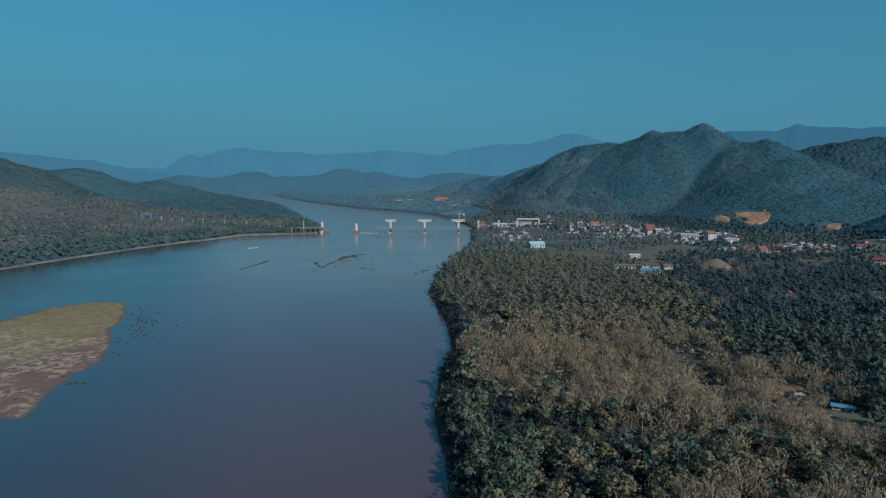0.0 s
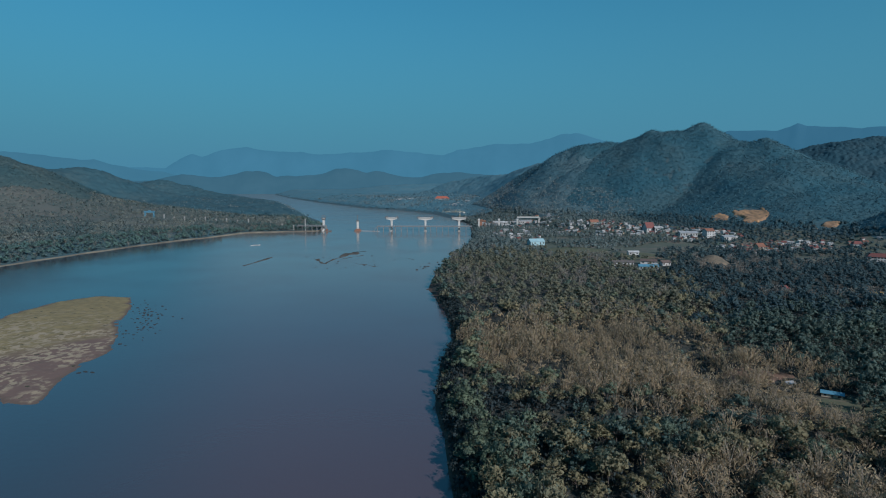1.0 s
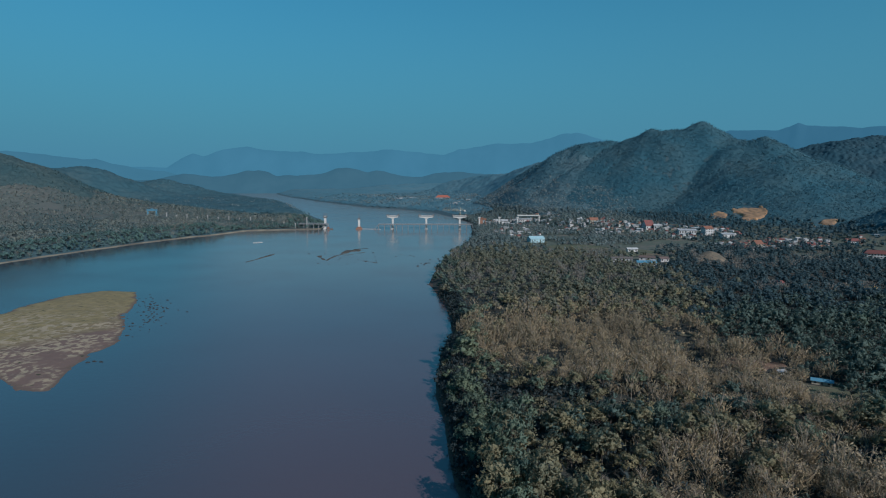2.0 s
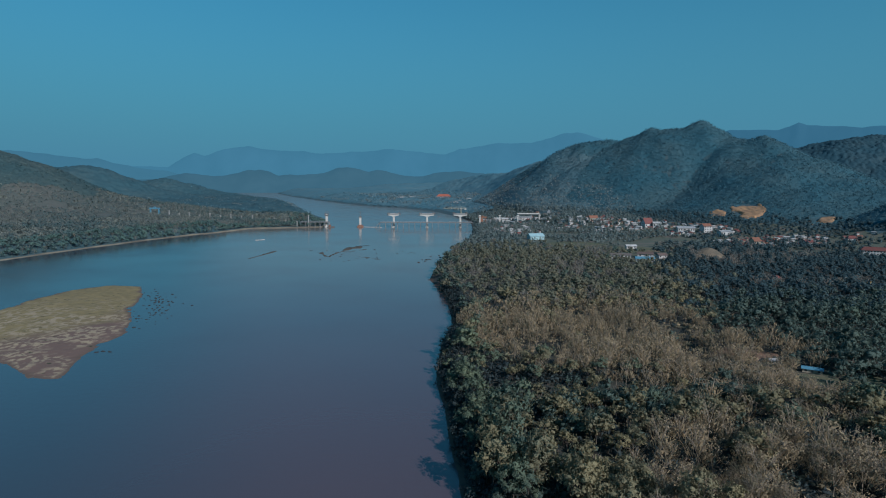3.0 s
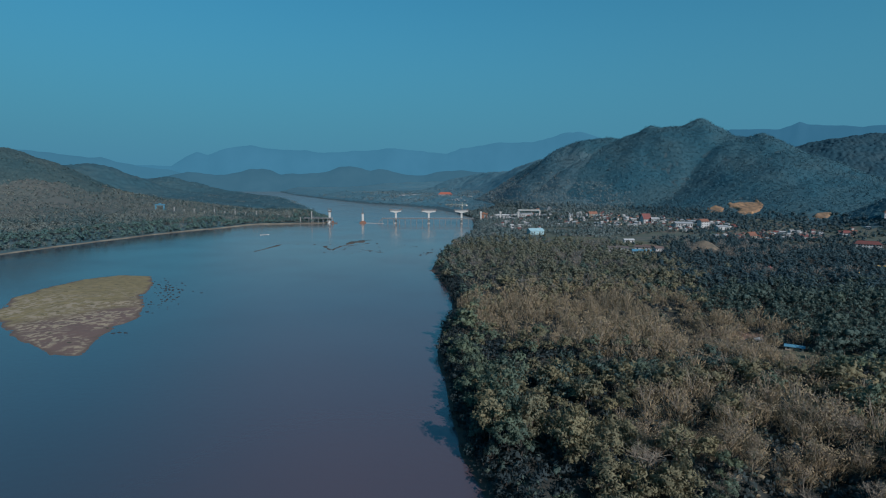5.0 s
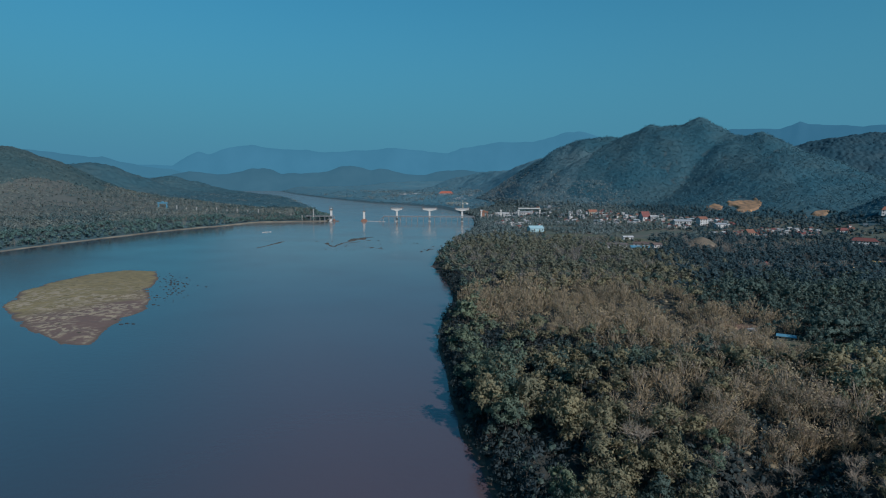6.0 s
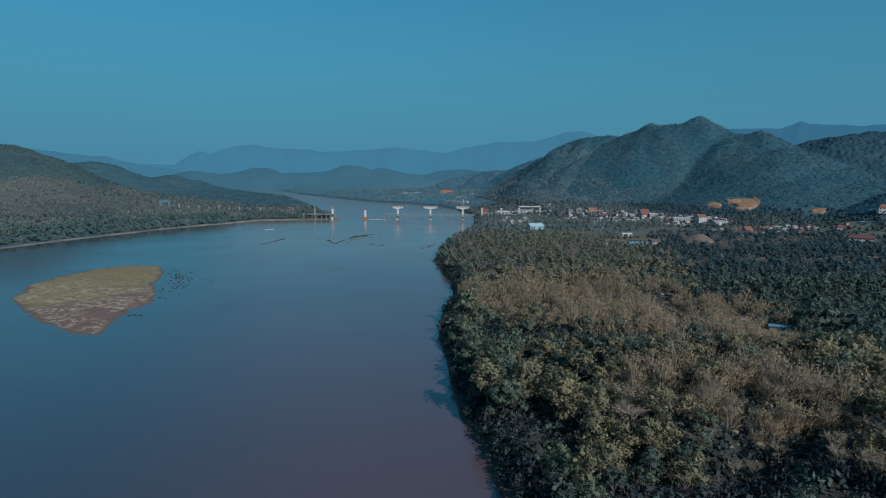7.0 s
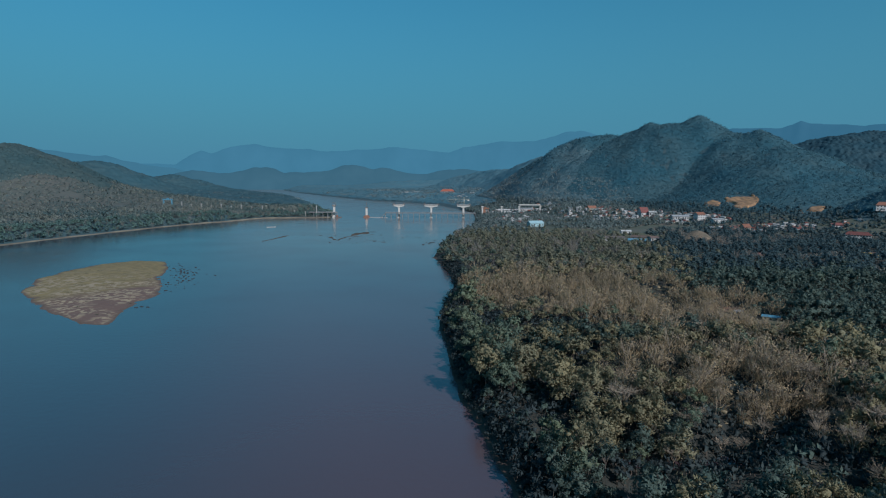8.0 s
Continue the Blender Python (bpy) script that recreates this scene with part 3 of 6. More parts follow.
class Shape:
    """A tree shape of unit bearing: corners, quads and a slot for each (0 bark, 1 leaves)."""

    def __init__(self):
        self.v, self.f, self.s, self.n = [], [], [], []

    def add(self, v, f, slot, normals):
        base = len(self.v)
        self.n += [tuple(p) for p in normals]
        self.v += [tuple(p) for p in v]
        self.f += [tuple(i + base for i in q) for q in f]
        self.s += [slot] * len(f)

    def branch(self, a, b, r0, r1):
        v, f = prism(a, b, r0, r1, rng.uniform(0, 2))
        mid = [np.mean(v[:3], 0)] * 3 + [np.mean(v[3:], 0)] * 3
        self.add(v, f, 0, [(p - m) / max(np.linalg.norm(p - m), 1e-6) for p, m in zip(v, mid)])

    def leaf(self, at, normal, size, out=None, broad=False, lean=0.26):
        """A spray of leaves; out: the way from the crown's middle, towards which its corners lean."""
        n = normal / np.linalg.norm(normal)
        if out is not None and n @ out < 0:
            n = -n
        u = np.cross(n, rng.normal(size=3))
        u /= np.linalg.norm(u)
        w = np.cross(n, u)
        k = size * rng.uniform(0.65, 1.25, 4) * ((1.0, 0.98, 1.0, 0.98) if broad else (1.35, 0.62, 1.35, 0.62))
        bend = n * size * rng.uniform(-0.3, 0.3)
        self.add([at - u * k[0] - w * k[1] * 0.3, at + w * k[1] * -0.8 + bend, at + u * k[2] + w * 0.25 * k[3], at + w * k[3] * 0.8 - bend], [(0, 1, 2, 3)], 1, [n] * 4 if out is None else [(lean * n + (1 - lean) * out) / np.linalg.norm(lean * n + (1 - lean) * out)] * 4)

    def blade(self, a, b, w, out):
        """A flat brush of twigs from a to b."""
        d = b - a
        u = np.cross(d, rng.normal(size=3))
        u *= w / max(np.linalg.norm(u), 1e-6)
        n = out / np.linalg.norm(out)
        if np.cross(u, d) @ n < 0:
            u = -u
        self.add([a - u * 0.35, a + u * 0.35, b + u, b - u], [(0, 1, 2, 3)], 1, [n] * 4)

    def clump(self, c, r, sides, rings, squash=0.85, ragged=0.22, turned=0.3):
        """A ragged dome of foliage, open below."""
        v, n, f = [], [], []
        for i in range(rings):
            e = math.radians(-32 + 100 * i / rings)
            for k in range(sides):
                a = 2 * math.pi * (k + 0.5 * (i % 2)) / sides
                d = np.array([math.cos(a) * math.cos(e), math.sin(a) * math.cos(e), math.sin(e)])
                v.append(c + d * r * rng.uniform(1 - ragged, 1 + ragged) * np.array([1, 1, squash]))
                m = d + rng.normal(size=3) * turned
                n.append(m / np.linalg.norm(m))
        v.append(c + np.array([0, 0, r * squash * rng.uniform(0.9, 1.1)]))
        n.append(np.array([0, 0, 1.0]))
        for i in range(rings - 1):
            for k in range(sides):
                j = (k + 1) % sides
                f.append((i * sides + k, i * sides + j, (i + 1) * sides + j, (i + 1) * sides + k))
        top, ring = len(v) - 1, (rings - 1) * sides
        for k in range(0, sides, 2):
            f.append((top, ring + k, ring + k + 1, ring + (k + 2) % sides))
        self.add(v, f, 1, n)

    def arrays(self):
        return np.array(self.v, np.float32), np.array(self.f, np.int32), np.array(self.s, np.int32), np.array(self.n, np.float32)


def leafy(height, radius, leaves, size, limbs, tufts=5, core=0.42):
    """A broad-leaved tree: trunk, limbs, and on each limb a mass of leaf sprays in tufts round a close inner core."""
    t = Shape()
    fork = height * rng.uniform(0.24, 0.34)
    lean = rng.normal(size=2) * 0.25
    top = np.array([lean[0], lean[1], fork])
    t.branch((0, 0, -1.0), top, 0.20, 0.15)
    spots = []
    for k in range(limbs):
        a = 2 * math.pi * (k + rng.uniform(-0.3, 0.3)) / max(limbs - 1, 1)
        out = radius * (rng.uniform(0.42, 0.80) if k else 0.15)
        end = np.array([math.cos(a) * out, math.sin(a) * out, height * (rng.uniform(0.42, 0.74) if k else 0.80)])
        t.branch(top, end, 0.10, 0.04)
        r = radius * (rng.uniform(0.34, 0.50) if k else 0.48) * (1 + 1.0 / limbs)
        t.clump(end - np.array([0, 0, 0.12 * r]), r * core, 6, 2 if core < 0.6 else 3, 0.8, 0.36, 0.5)
        for _ in range(tufts):
            d = rng.normal(size=3)
            d[2] = abs(d[2]) * 0.95 - 0.3
            d /= np.linalg.norm(d)
            spots.append((end + d * r * rng.uniform(0.62, 0.95) * np.array([1, 1, 0.85]), d, r * 0.44))
    for k in range(leaves):
        c, way, r = spots[k % len(spots)]
        d = rng.normal(size=3)
        d /= np.linalg.norm(d)
        p = c + d * r * rng.uniform(0.25, 1.1)
        whole = p - np.array([0, 0, height * 0.52])
        out = 0.5 * way + 0.25 * d + 0.6 * whole / np.linalg.norm(whole)
        t.leaf(p, way + rng.normal(size=3) * 0.6, size, out / np.linalg.norm(out))
    return t.arrays()


def bare(height, radius, limbs, twigs, tips, wisps, size, thick, brush=0, wide=0.07):
    """A leafless tree: pale forking branches, a brush of fine twigs and a few dry sprays."""
    t = Shape()
    fork = height * rng.uniform(0.35, 0.5)
    top = np.array([*rng.normal(size=2) * 0.2, fork])
    t.branch((0, 0, -1.0), top, thick * 1.6, thick * 1.2)
    ends = []
    for k in range(limbs):
        a = 2 * math.pi * (k + rng.uniform(-0.3, 0.3)) / limbs
        out = radius * rng.uniform(0.4, 0.8)
        mid = top + np.array([math.cos(a) * out * 0.55, math.sin(a) * out * 0.55, (height - fork) * rng.uniform(0.3, 0.6)])
        t.branch(top, mid, thick, thick * 0.7)
        for _ in range(twigs):
            b = a + rng.normal() * 0.7
            end = mid + np.array([math.cos(b) * out * 0.5, math.sin(b) * out * 0.5, (height - fork) * rng.uniform(0.15, 0.5)])
            t.branch(mid, end, thick * 0.6, thick * 0.3)
            ends.append(end)
            for _ in range(tips):
                e = (mid + end) / 2 + np.array([*rng.normal(size=2) * radius * 0.25, rng.uniform(0.2, 1.3)])
                t.branch((mid + end) / 2, e, thick * 0.38, thick * 0.18)
                ends.append(e)
    for k in range(brush):
        a, e = rng.uniform(0, 6.28), math.sqrt(rng.random())
        foot = np.array([math.cos(a) * e * radius * 0.8, math.sin(a) * e * radius * 0.8, height * (rng.uniform(0.42, 0.80) - 0.18 * e)])
        way = np.array([math.cos(a) * e * 0.8, math.sin(a) * e * 0.8, 1.0]) + rng.normal(size=3) * 0.28
        way /= np.linalg.norm(way)
        t.blade(foot, foot + way * height * rng.uniform(0.10, 0.20), wide, np.array([math.cos(a), math.sin(a), 0.12]) + rng.normal(size=3) * (0.4, 0.4, 0.12))
    for k in range(wisps):
        c = ends[k % len(ends)]
        n = rng.normal(size=3) + (0, 0, 0.6)
        way = np.array([c[0], c[1], 1.2]) + rng.normal(size=3) * 0.5
        t.leaf(c + rng.normal(size=3) * (0.6, 0.6, 0.5), n, size, way / np.linalg.norm(way))
    return t.arrays()


def stamp(name, shapes, places, mats, label, category="trees"):
    """One mesh of many trees. places: rows of x, y, z, turn, size, stretch, shape."""
    V, F, S, N, base = [], [], [], [], 0
    places = np.asarray(places)
    if not len(places):
        return None
    for k, (v, f, s, nn) in enumerate(shapes):
        rows = places[places[:, 6].astype(int) == k]
        if not len(rows):
            continue
        c, d = np.cos(rows[:, 3])[:, None], np.sin(rows[:, 3])[:, None]
        size = rows[:, 4][:, None]
        x = (v[None, :, 0] * c - v[None, :, 1] * d) * size + rows[:, 0][:, None]
        y = (v[None, :, 0] * d + v[None, :, 1] * c) * size + rows[:, 1][:, None]
        z = v[None, :, 2] * size * rows[:, 5][:, None] + rows[:, 2][:, None]
        V.append(np.stack([x, y, z], -1).reshape(-1, 3))
        F.append((f[None] + (np.arange(len(rows)) * len(v))[:, None, None]).reshape(-1, 4) + base)
        S.append(np.tile(s, len(rows)))
        N.append(np.stack([nn[None, :, 0] * c - nn[None, :, 1] * d, nn[None, :, 0] * d + nn[None, :, 1] * c, np.repeat(nn[None, :, 2], len(rows), 0)], -1).reshape(-1, 3))
        base += len(rows) * len(v)
    me = quads(name, np.concatenate(V), np.concatenate(F), mats, np.concatenate(S), True)
    me.normals_split_custom_set_from_vertices(np.concatenate(N))
    return tagged(new(name, me), label, category, kind="stuff")


def scatter(x0, x1, y0, y1, cell):
    """Uneven points, about one in each square cell."""
    X, Y = np.meshgrid(np.arange(x0, x1, cell), np.arange(y0, y1, cell))
    X, Y = X.ravel(), Y.ravel()
    return X + rng.uniform(-0.5, 0.5, len(X)) * cell, Y + rng.uniform(-0.5, 0.5, len(Y)) * cell


def blob(x, y, cx, cy, rx, ry):
    return np.exp(-((x - cx) / rx) ** 2 - ((y - cy) / ry) ** 2)


# clearings: centre, half sizes
CLEAR = ((162, 224, 9, 9), (155, 209, 7, 10), (151, 241, 7, 6), (178, 214, 11, 6), (272, 576, 16, 20), (190, 594, 22, 24), (206, 562, 24, 18), (225, 610, 20, 30), (235, 680, 34, 34), (170, 720, 44, 34),
         (250, 740, 36, 30), (128, 780, 24, 40), (175, 860, 40, 40), (275, 460, 6, 8), (484, 615, 30, 40), (430, 650, 40, 26), (379, 470, 6, 6), (300, 770, 40, 30), (530, 685, 40, 24), (337, 440, 10, 18), (490, 925, 24, 28), (484, 900, 18, 16), (452, 944, 12, 20), (555, 842, 16, 16))
TOWN = ((110, 1150, 60, 60), (170, 1120, 60, 70), (250, 980, 60, 60), (305, 900, 70, 46), (370, 840, 60, 50), (400, 745, 60, 40), (460, 760, 50, 36), (120, 950, 40, 110), (520, 740, 50, 22))


# small gaps in the wood where the undergrowth with painted shade shows
GAPS = ((27, 206, 6, 7), (32, 193, 7, 6), (43, 212, 6, 5), (70, 194, 8, 5), (82, 196, 6, 5), (126, 280, 6, 16), (118, 250, 6, 14), (38, 434, 5, 8), (80, 318, 5, 6),
        (36, 100, 6, 6), (45, 74, 7, 7), (69, 88, 6, 8), (96, 128, 8, 8), (54, 70, 6, 6), (58, 112, 5, 6), (84, 104, 6, 7), (30, 120, 5, 8), (40, 140, 6, 6), (22, 84, 3, 12), (105, 160, 6, 8), (60, 165, 6, 5))


def openness(x, y):
    """0 in closed forest, 1 where nothing grows."""
    o = np.zeros_like(x)
    for cx, cy, rx, ry in CLEAR:
        o = np.maximum(o, (((x - cx) / rx) ** 2 + ((y - cy) / ry) ** 2 < 1.0).astype(float))
    for cx, cy, rx, ry in GAPS:
        o = np.maximum(o, 0.97 * (((x - cx) / rx) ** 2 + ((y - cy) / ry) ** 2 + 0.5 * fbm(x, y, 9, 2, 33) < 1.0))
    for cx, cy, rx, ry in TOWN:
        o = np.maximum(o, 0.62 * (((x - cx) / rx) ** 2 + ((y - cy) / ry) ** 2 < 1.0))
    # the track that leads to the sheds, and the road past the town
    o = np.maximum(o, (np.abs(y - (268 - 0.29 * (x - 100))) < 2.5) & (x > 100) & (x < 260))
    return o


KINDS = ("green", "olive", "dark", "dry", "bare")
BARKS = dict(green=M_TRUNK, olive=M_TRUNK, dark=M_TRUNK, dry=M_BARK, bare=M_BARK)
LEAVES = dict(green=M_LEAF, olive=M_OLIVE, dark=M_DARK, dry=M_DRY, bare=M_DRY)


# where each kind of tree gathers: weight, centre, half sizes
GREEN_SPOTS = ((0.9, 38, 195, 30, 40),)
OLIVE_SPOTS = ((0.9, 130, 560, 130, 170), (0.7, 50, 780, 60, 160), (0.9, 55, 140, 45, 70),)
# several of these dark groves stand in for pockets of shade
DARK_SPOTS = ((1.2, 52, 180, 34, 36), (1.5, 85, 194, 34, 9), (1.5, 112, 222, 8, 26), (1.6, 129, 275, 8, 28), (1.2, 60, 66, 26, 20),)
DRY_SPOTS = ((2.2, 26, 318, 22, 40), (2.6, 90, 300, 55, 80), (2.4, 70, 262, 30, 30), (2.4, 88, 238, 24, 20), (3.5, 90, 152, 28, 28), (3.1, 98, 122, 24, 22), (1.1, 150, 250, 30, 30), (1.6, 330, 610, 90, 40), (1.3, 320, 425, 130, 20), (1.4, 128, 228, 34, 40), (2.2, 285, 550, 40, 40), (0.9, 60, 520, 60, 60),)
BARE_SPOTS = ((0.8, 90, 95, 55, 50), (0.9, 150, 245, 26, 20),)


def grove(x, y, spots):
    return sum(k * blob(x, y, cx, cy, rx, ry) for k, cx, cy, rx, ry in spots)


def kinds_at(x, y):
    """The kind of tree for each place."""
    d = x - right_edge(y)
    n, m = 1.6 * fbm(x, y, 40, 3, 71), 1.5 * fbm(x, y, 80, 3, 73)
    green = 0.9 * smooth(-d, -34, -10) + 0.20 + 0.5 * np.clip(n, 0, 1) + grove(x, y, GREEN_SPOTS)
    olive = (0.55 + 0.5 * np.clip(-n, 0, 1)) * (1 - 0.6 * smooth(x, 130, 200)) + grove(x, y, OLIVE_SPOTS)
    # darker trees along the bank and in the foreground stand in for shade
    dark = 0.10 + 0.35 * smooth(-y, -135, -95) + 1.3 * smooth(-d, -13, -5) * smooth(-y, -180, -140) + 1.7 * smooth(x - 0.2 * y, 75, 150) * smooth(y, 150, 230) + 0.6 * np.clip(m, 0, 1) + 0.5 * smooth(y, 420, 560) * smooth(x, 160, 260) + grove(x, y, DARK_SPOTS)
    dry = 0.05 + 1.3 * smooth(y, 400, 500) * np.clip(1.4 * m + 0.05, 0, 1) + grove(x, y, DRY_SPOTS)
    leafless = 0.14 + 0.25 * np.clip(-m, 0, 1) + grove(x, y, BARE_SPOTS)
    w = np.stack([green, olive, dark, dry, leafless], -1)
    w[:, 3] *= np.clip(0.95 + 0.9 * fbm(x, y, 24, 2, 97), 0.45, 1.4)
    w = w ** 2.8
    w /= w.sum(-1, keepdims=True)
    return (rng.random(len(x))[:, None] > np.cumsum(w, -1)).sum(-1).clip(0, 4)


def rows_for(x, y, size, stretch, count, sink=0.3):
    n = len(x)
    return np.stack([x, y, land(x, y) - sink, rng.uniform(0, 6.28, n), size, stretch, rng.integers(0, count, n)], -1)


# nearest trees, each a thing of its own
NEAR = dict(
    green=[leafy(11, 3.4, 800, 0.26, 9, 7), leafy(9.8, 3.0, 700, 0.25, 8, 7), leafy(12, 3.2, 800, 0.26, 10, 6)],
    olive=[leafy(10.2, 3.1, 700, 0.26, 8, 7), leafy(11.2, 3.4, 780, 0.27, 9, 7)],
    dark=[leafy(10.4, 3.2, 740, 0.27, 9, 7), leafy(9.4, 2.9, 640, 0.26, 8, 7)],
    dry=[bare(9.0, 3.4, 6, 4, 3, 170, 0.20, 0.07, 260, 0.04), bare(8.2, 3.0, 6, 4, 3, 150, 0.20, 0.07, 240, 0.04)],
    bare=[bare(9.0, 4.0, 7, 5, 5, 40, 0.18, 0.085, 60, 0.022), bare(8.0, 3.6, 6, 5, 5, 36, 0.18, 0.085, 50, 0.022)])
TREE_LABEL = dict(green="leafy green riverside tree with a rounded crown", olive="olive-yellow broadleaf tree in dry season foliage", dark="dark green broadleaf forest tree",
                  dry="brown dry tree with thin withered leaves", bare="bare pale grey tree with forking branches")


def tree_pattern(kind, shape):
    v, f, s, nn = shape
    tree = tagged(new("tree"), TREE_LABEL[kind], "tree", "forest trees on the bank")
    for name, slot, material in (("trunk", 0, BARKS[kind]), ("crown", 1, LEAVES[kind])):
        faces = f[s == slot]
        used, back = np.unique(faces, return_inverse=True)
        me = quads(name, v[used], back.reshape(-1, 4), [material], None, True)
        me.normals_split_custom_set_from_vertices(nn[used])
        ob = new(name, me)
        ob.parent = tree
    return tree


px_, py_ = scatter(-10, 330, 28, 430, 5.8)
d_ = px_ - right_edge(py_)
keep = (d_ > 2.5) & (fbm(px_, py_, 26, 2, 78) > np.where(py_ < 115, -0.16 + 0.46 * blob(px_, py_, 60, 70, 24, 15), np.where(py_ < 150, -0.22, -0.45))) & (px_ < 0.80 * (py_ + 64) + 22) & (openness(px_, py_) < rng.random(len(px_)))
px_, py_, d_ = px_[keep], py_[keep], d_[keep]
kind_ = kinds_at(px_, py_)
size_ = rng.uniform(0.74, 1.30, len(px_)) * np.where((py_ < 165) & (rng.random(len(px_)) < 0.45), 1.45, 1.0) * (1 + 0.45 * fbm(px_, py_, 26, 2, 77)) * np.where(d_ < 6, 0.66, 1.0)
size_ = np.minimum(size_, 1.55)
stretch_ = rng.uniform(0.9, 1.15, len(px_))
near_ = (py_ < 140) & (px_ < 120)
order = np.argsort(np.where(near_, py_ + 0.55 * px_, 9e9))[:300]
order = order[near_[order]]
patterns = {}
for i in order:
    kind = KINDS[kind_[i]]
    which = int(rng.integers(len(NEAR[kind])))
    m = Matrix.LocRotScale((px_[i], py_[i], float(land(px_[i], py_[i])) - 0.3), Euler((0, 0, rng.uniform(0, 6.28))), (size_[i], size_[i], size_[i] * stretch_[i]))
    if (kind, which) not in patterns:
        patterns[kind, which] = tree_pattern(kind, NEAR[kind][which])
        patterns[kind, which].matrix_basis = m
    else:
        tree = copy_thing(patterns[kind, which], Matrix())
        tree.matrix_basis = m
rest = np.ones(len(px_), bool)
rest[order] = False

MID = dict(
    green=[leafy(9.5, 3.9, 140, 0.38, 5, 5, 0.56), leafy(8.5, 3.5, 130, 0.37, 5, 5, 0.56), leafy(10.5, 3.4, 135, 0.37, 5, 5, 0.56), leafy(9, 4.1, 140, 0.38, 5, 5, 0.56)],
    olive=[leafy(8.8, 3.7, 135, 0.37, 5, 5, 0.56), leafy(9.6, 3.4, 130, 0.37, 5, 5, 0.56), leafy(8.2, 3.9, 135, 0.37, 5, 5, 0.56)],
    dark=[leafy(9.0, 3.8, 140, 0.38, 5, 5, 0.56), leafy(8.0, 3.5, 130, 0.37, 5, 5, 0.56), leafy(9.8, 3.3, 130, 0.37, 5, 5, 0.56)],
    dry=[bare(9.5, 3.1, 4, 2, 0, 40, 0.26, 0.08, 90, 0.10), bare(8.6, 2.9, 4, 2, 0, 36, 0.26, 0.08, 84, 0.10), bare(9.0, 3.3, 4, 2, 0, 40, 0.26, 0.08, 92, 0.10)],
    bare=[bare(9.2, 3.6, 6, 3, 1, 10, 0.30, 0.12, 50, 0.08), bare(8.4, 3.2, 6, 3, 1, 10, 0.30, 0.12, 46, 0.08)])
FINE = dict(
    green=[leafy(9.5, 3.9, 300, 0.37, 7, 6), leafy(8.5, 3.5, 270, 0.36, 7, 6), leafy(10.5, 3.5, 300, 0.37, 8, 5)],
    olive=[leafy(8.8, 3.7, 270, 0.36, 7, 6), leafy(9.6, 3.9, 280, 0.36, 7, 6)],
    dark=[leafy(9.0, 3.8, 290, 0.37, 7, 6), leafy(8.0, 3.4, 260, 0.36, 7, 6)],
    dry=[bare(9.2, 3.2, 5, 3, 1, 60, 0.24, 0.08, 120, 0.08), bare(8.4, 3.0, 5, 3, 1, 56, 0.24, 0.08, 112, 0.08)],
    bare=[bare(9.0, 4.0, 7, 4, 3, 24, 0.22, 0.09, 60, 0.04), bare(8.2, 3.6, 6, 4, 3, 22, 0.22, 0.09, 56, 0.04)])
closer = (py_ < 235) & (px_ < 150)
beyond_ = py_ > 325
mixed = rng.random(len(px_))
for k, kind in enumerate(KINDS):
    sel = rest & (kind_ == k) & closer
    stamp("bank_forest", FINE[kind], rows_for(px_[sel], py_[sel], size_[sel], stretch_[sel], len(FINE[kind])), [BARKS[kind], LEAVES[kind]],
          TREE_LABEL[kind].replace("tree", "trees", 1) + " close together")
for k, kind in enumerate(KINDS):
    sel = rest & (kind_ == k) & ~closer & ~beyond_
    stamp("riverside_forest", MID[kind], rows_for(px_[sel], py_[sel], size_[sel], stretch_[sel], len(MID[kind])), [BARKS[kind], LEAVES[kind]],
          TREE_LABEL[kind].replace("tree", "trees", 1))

# low scrub under and between the trees, and along the bank
SCRUB = [leafy(2.6, 2.1, 14, 0.46, 1, 5, 0.36), leafy(2.0, 2.3, 14, 0.46, 1, 5, 0.36)]
bx, by = scatter(-6, 330, 28, 430, 5.3)
keep = (bx - right_edge(by) > 0.5) & (bx < 0.80 * (by + 64) + 22) & (openness(bx, by) < 0.99)
bx, by = bx[keep], by[keep]
brown = kinds_at(bx, by) == 3
for sel, m, label in ((brown, M_DRY, "dry brown brush beneath the bare plantation trees"), (~brown, M_SHADE, "green undergrowth beneath the trees, shade painted into its dark leaves")):
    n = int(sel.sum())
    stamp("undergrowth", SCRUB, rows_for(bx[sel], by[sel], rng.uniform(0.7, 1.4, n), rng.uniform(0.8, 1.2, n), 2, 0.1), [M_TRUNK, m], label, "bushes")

# closer together where the camera looks down between the trees
LOW = [leafy(2.4, 1.8, 13, 0.50, 1, 5), leafy(1.8, 2.0, 13, 0.50, 1, 5)]
bx, by = scatter(4, 135, 40, 235, 3.3)
keep = (bx - right_edge(by) > 1.0) & (openness(bx, by) < 0.99)
bx, by = bx[keep], by[keep]
half = rng.random(len(bx)) < 0.16
for sel, m, label in ((half, M_DARK, "green saplings and bushes beneath the trees"), (~half, M_SHADE, "green undergrowth beneath the trees, shade painted into its dark leaves")):
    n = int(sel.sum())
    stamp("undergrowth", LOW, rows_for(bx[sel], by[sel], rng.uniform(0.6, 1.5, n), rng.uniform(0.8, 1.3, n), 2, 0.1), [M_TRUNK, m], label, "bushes")


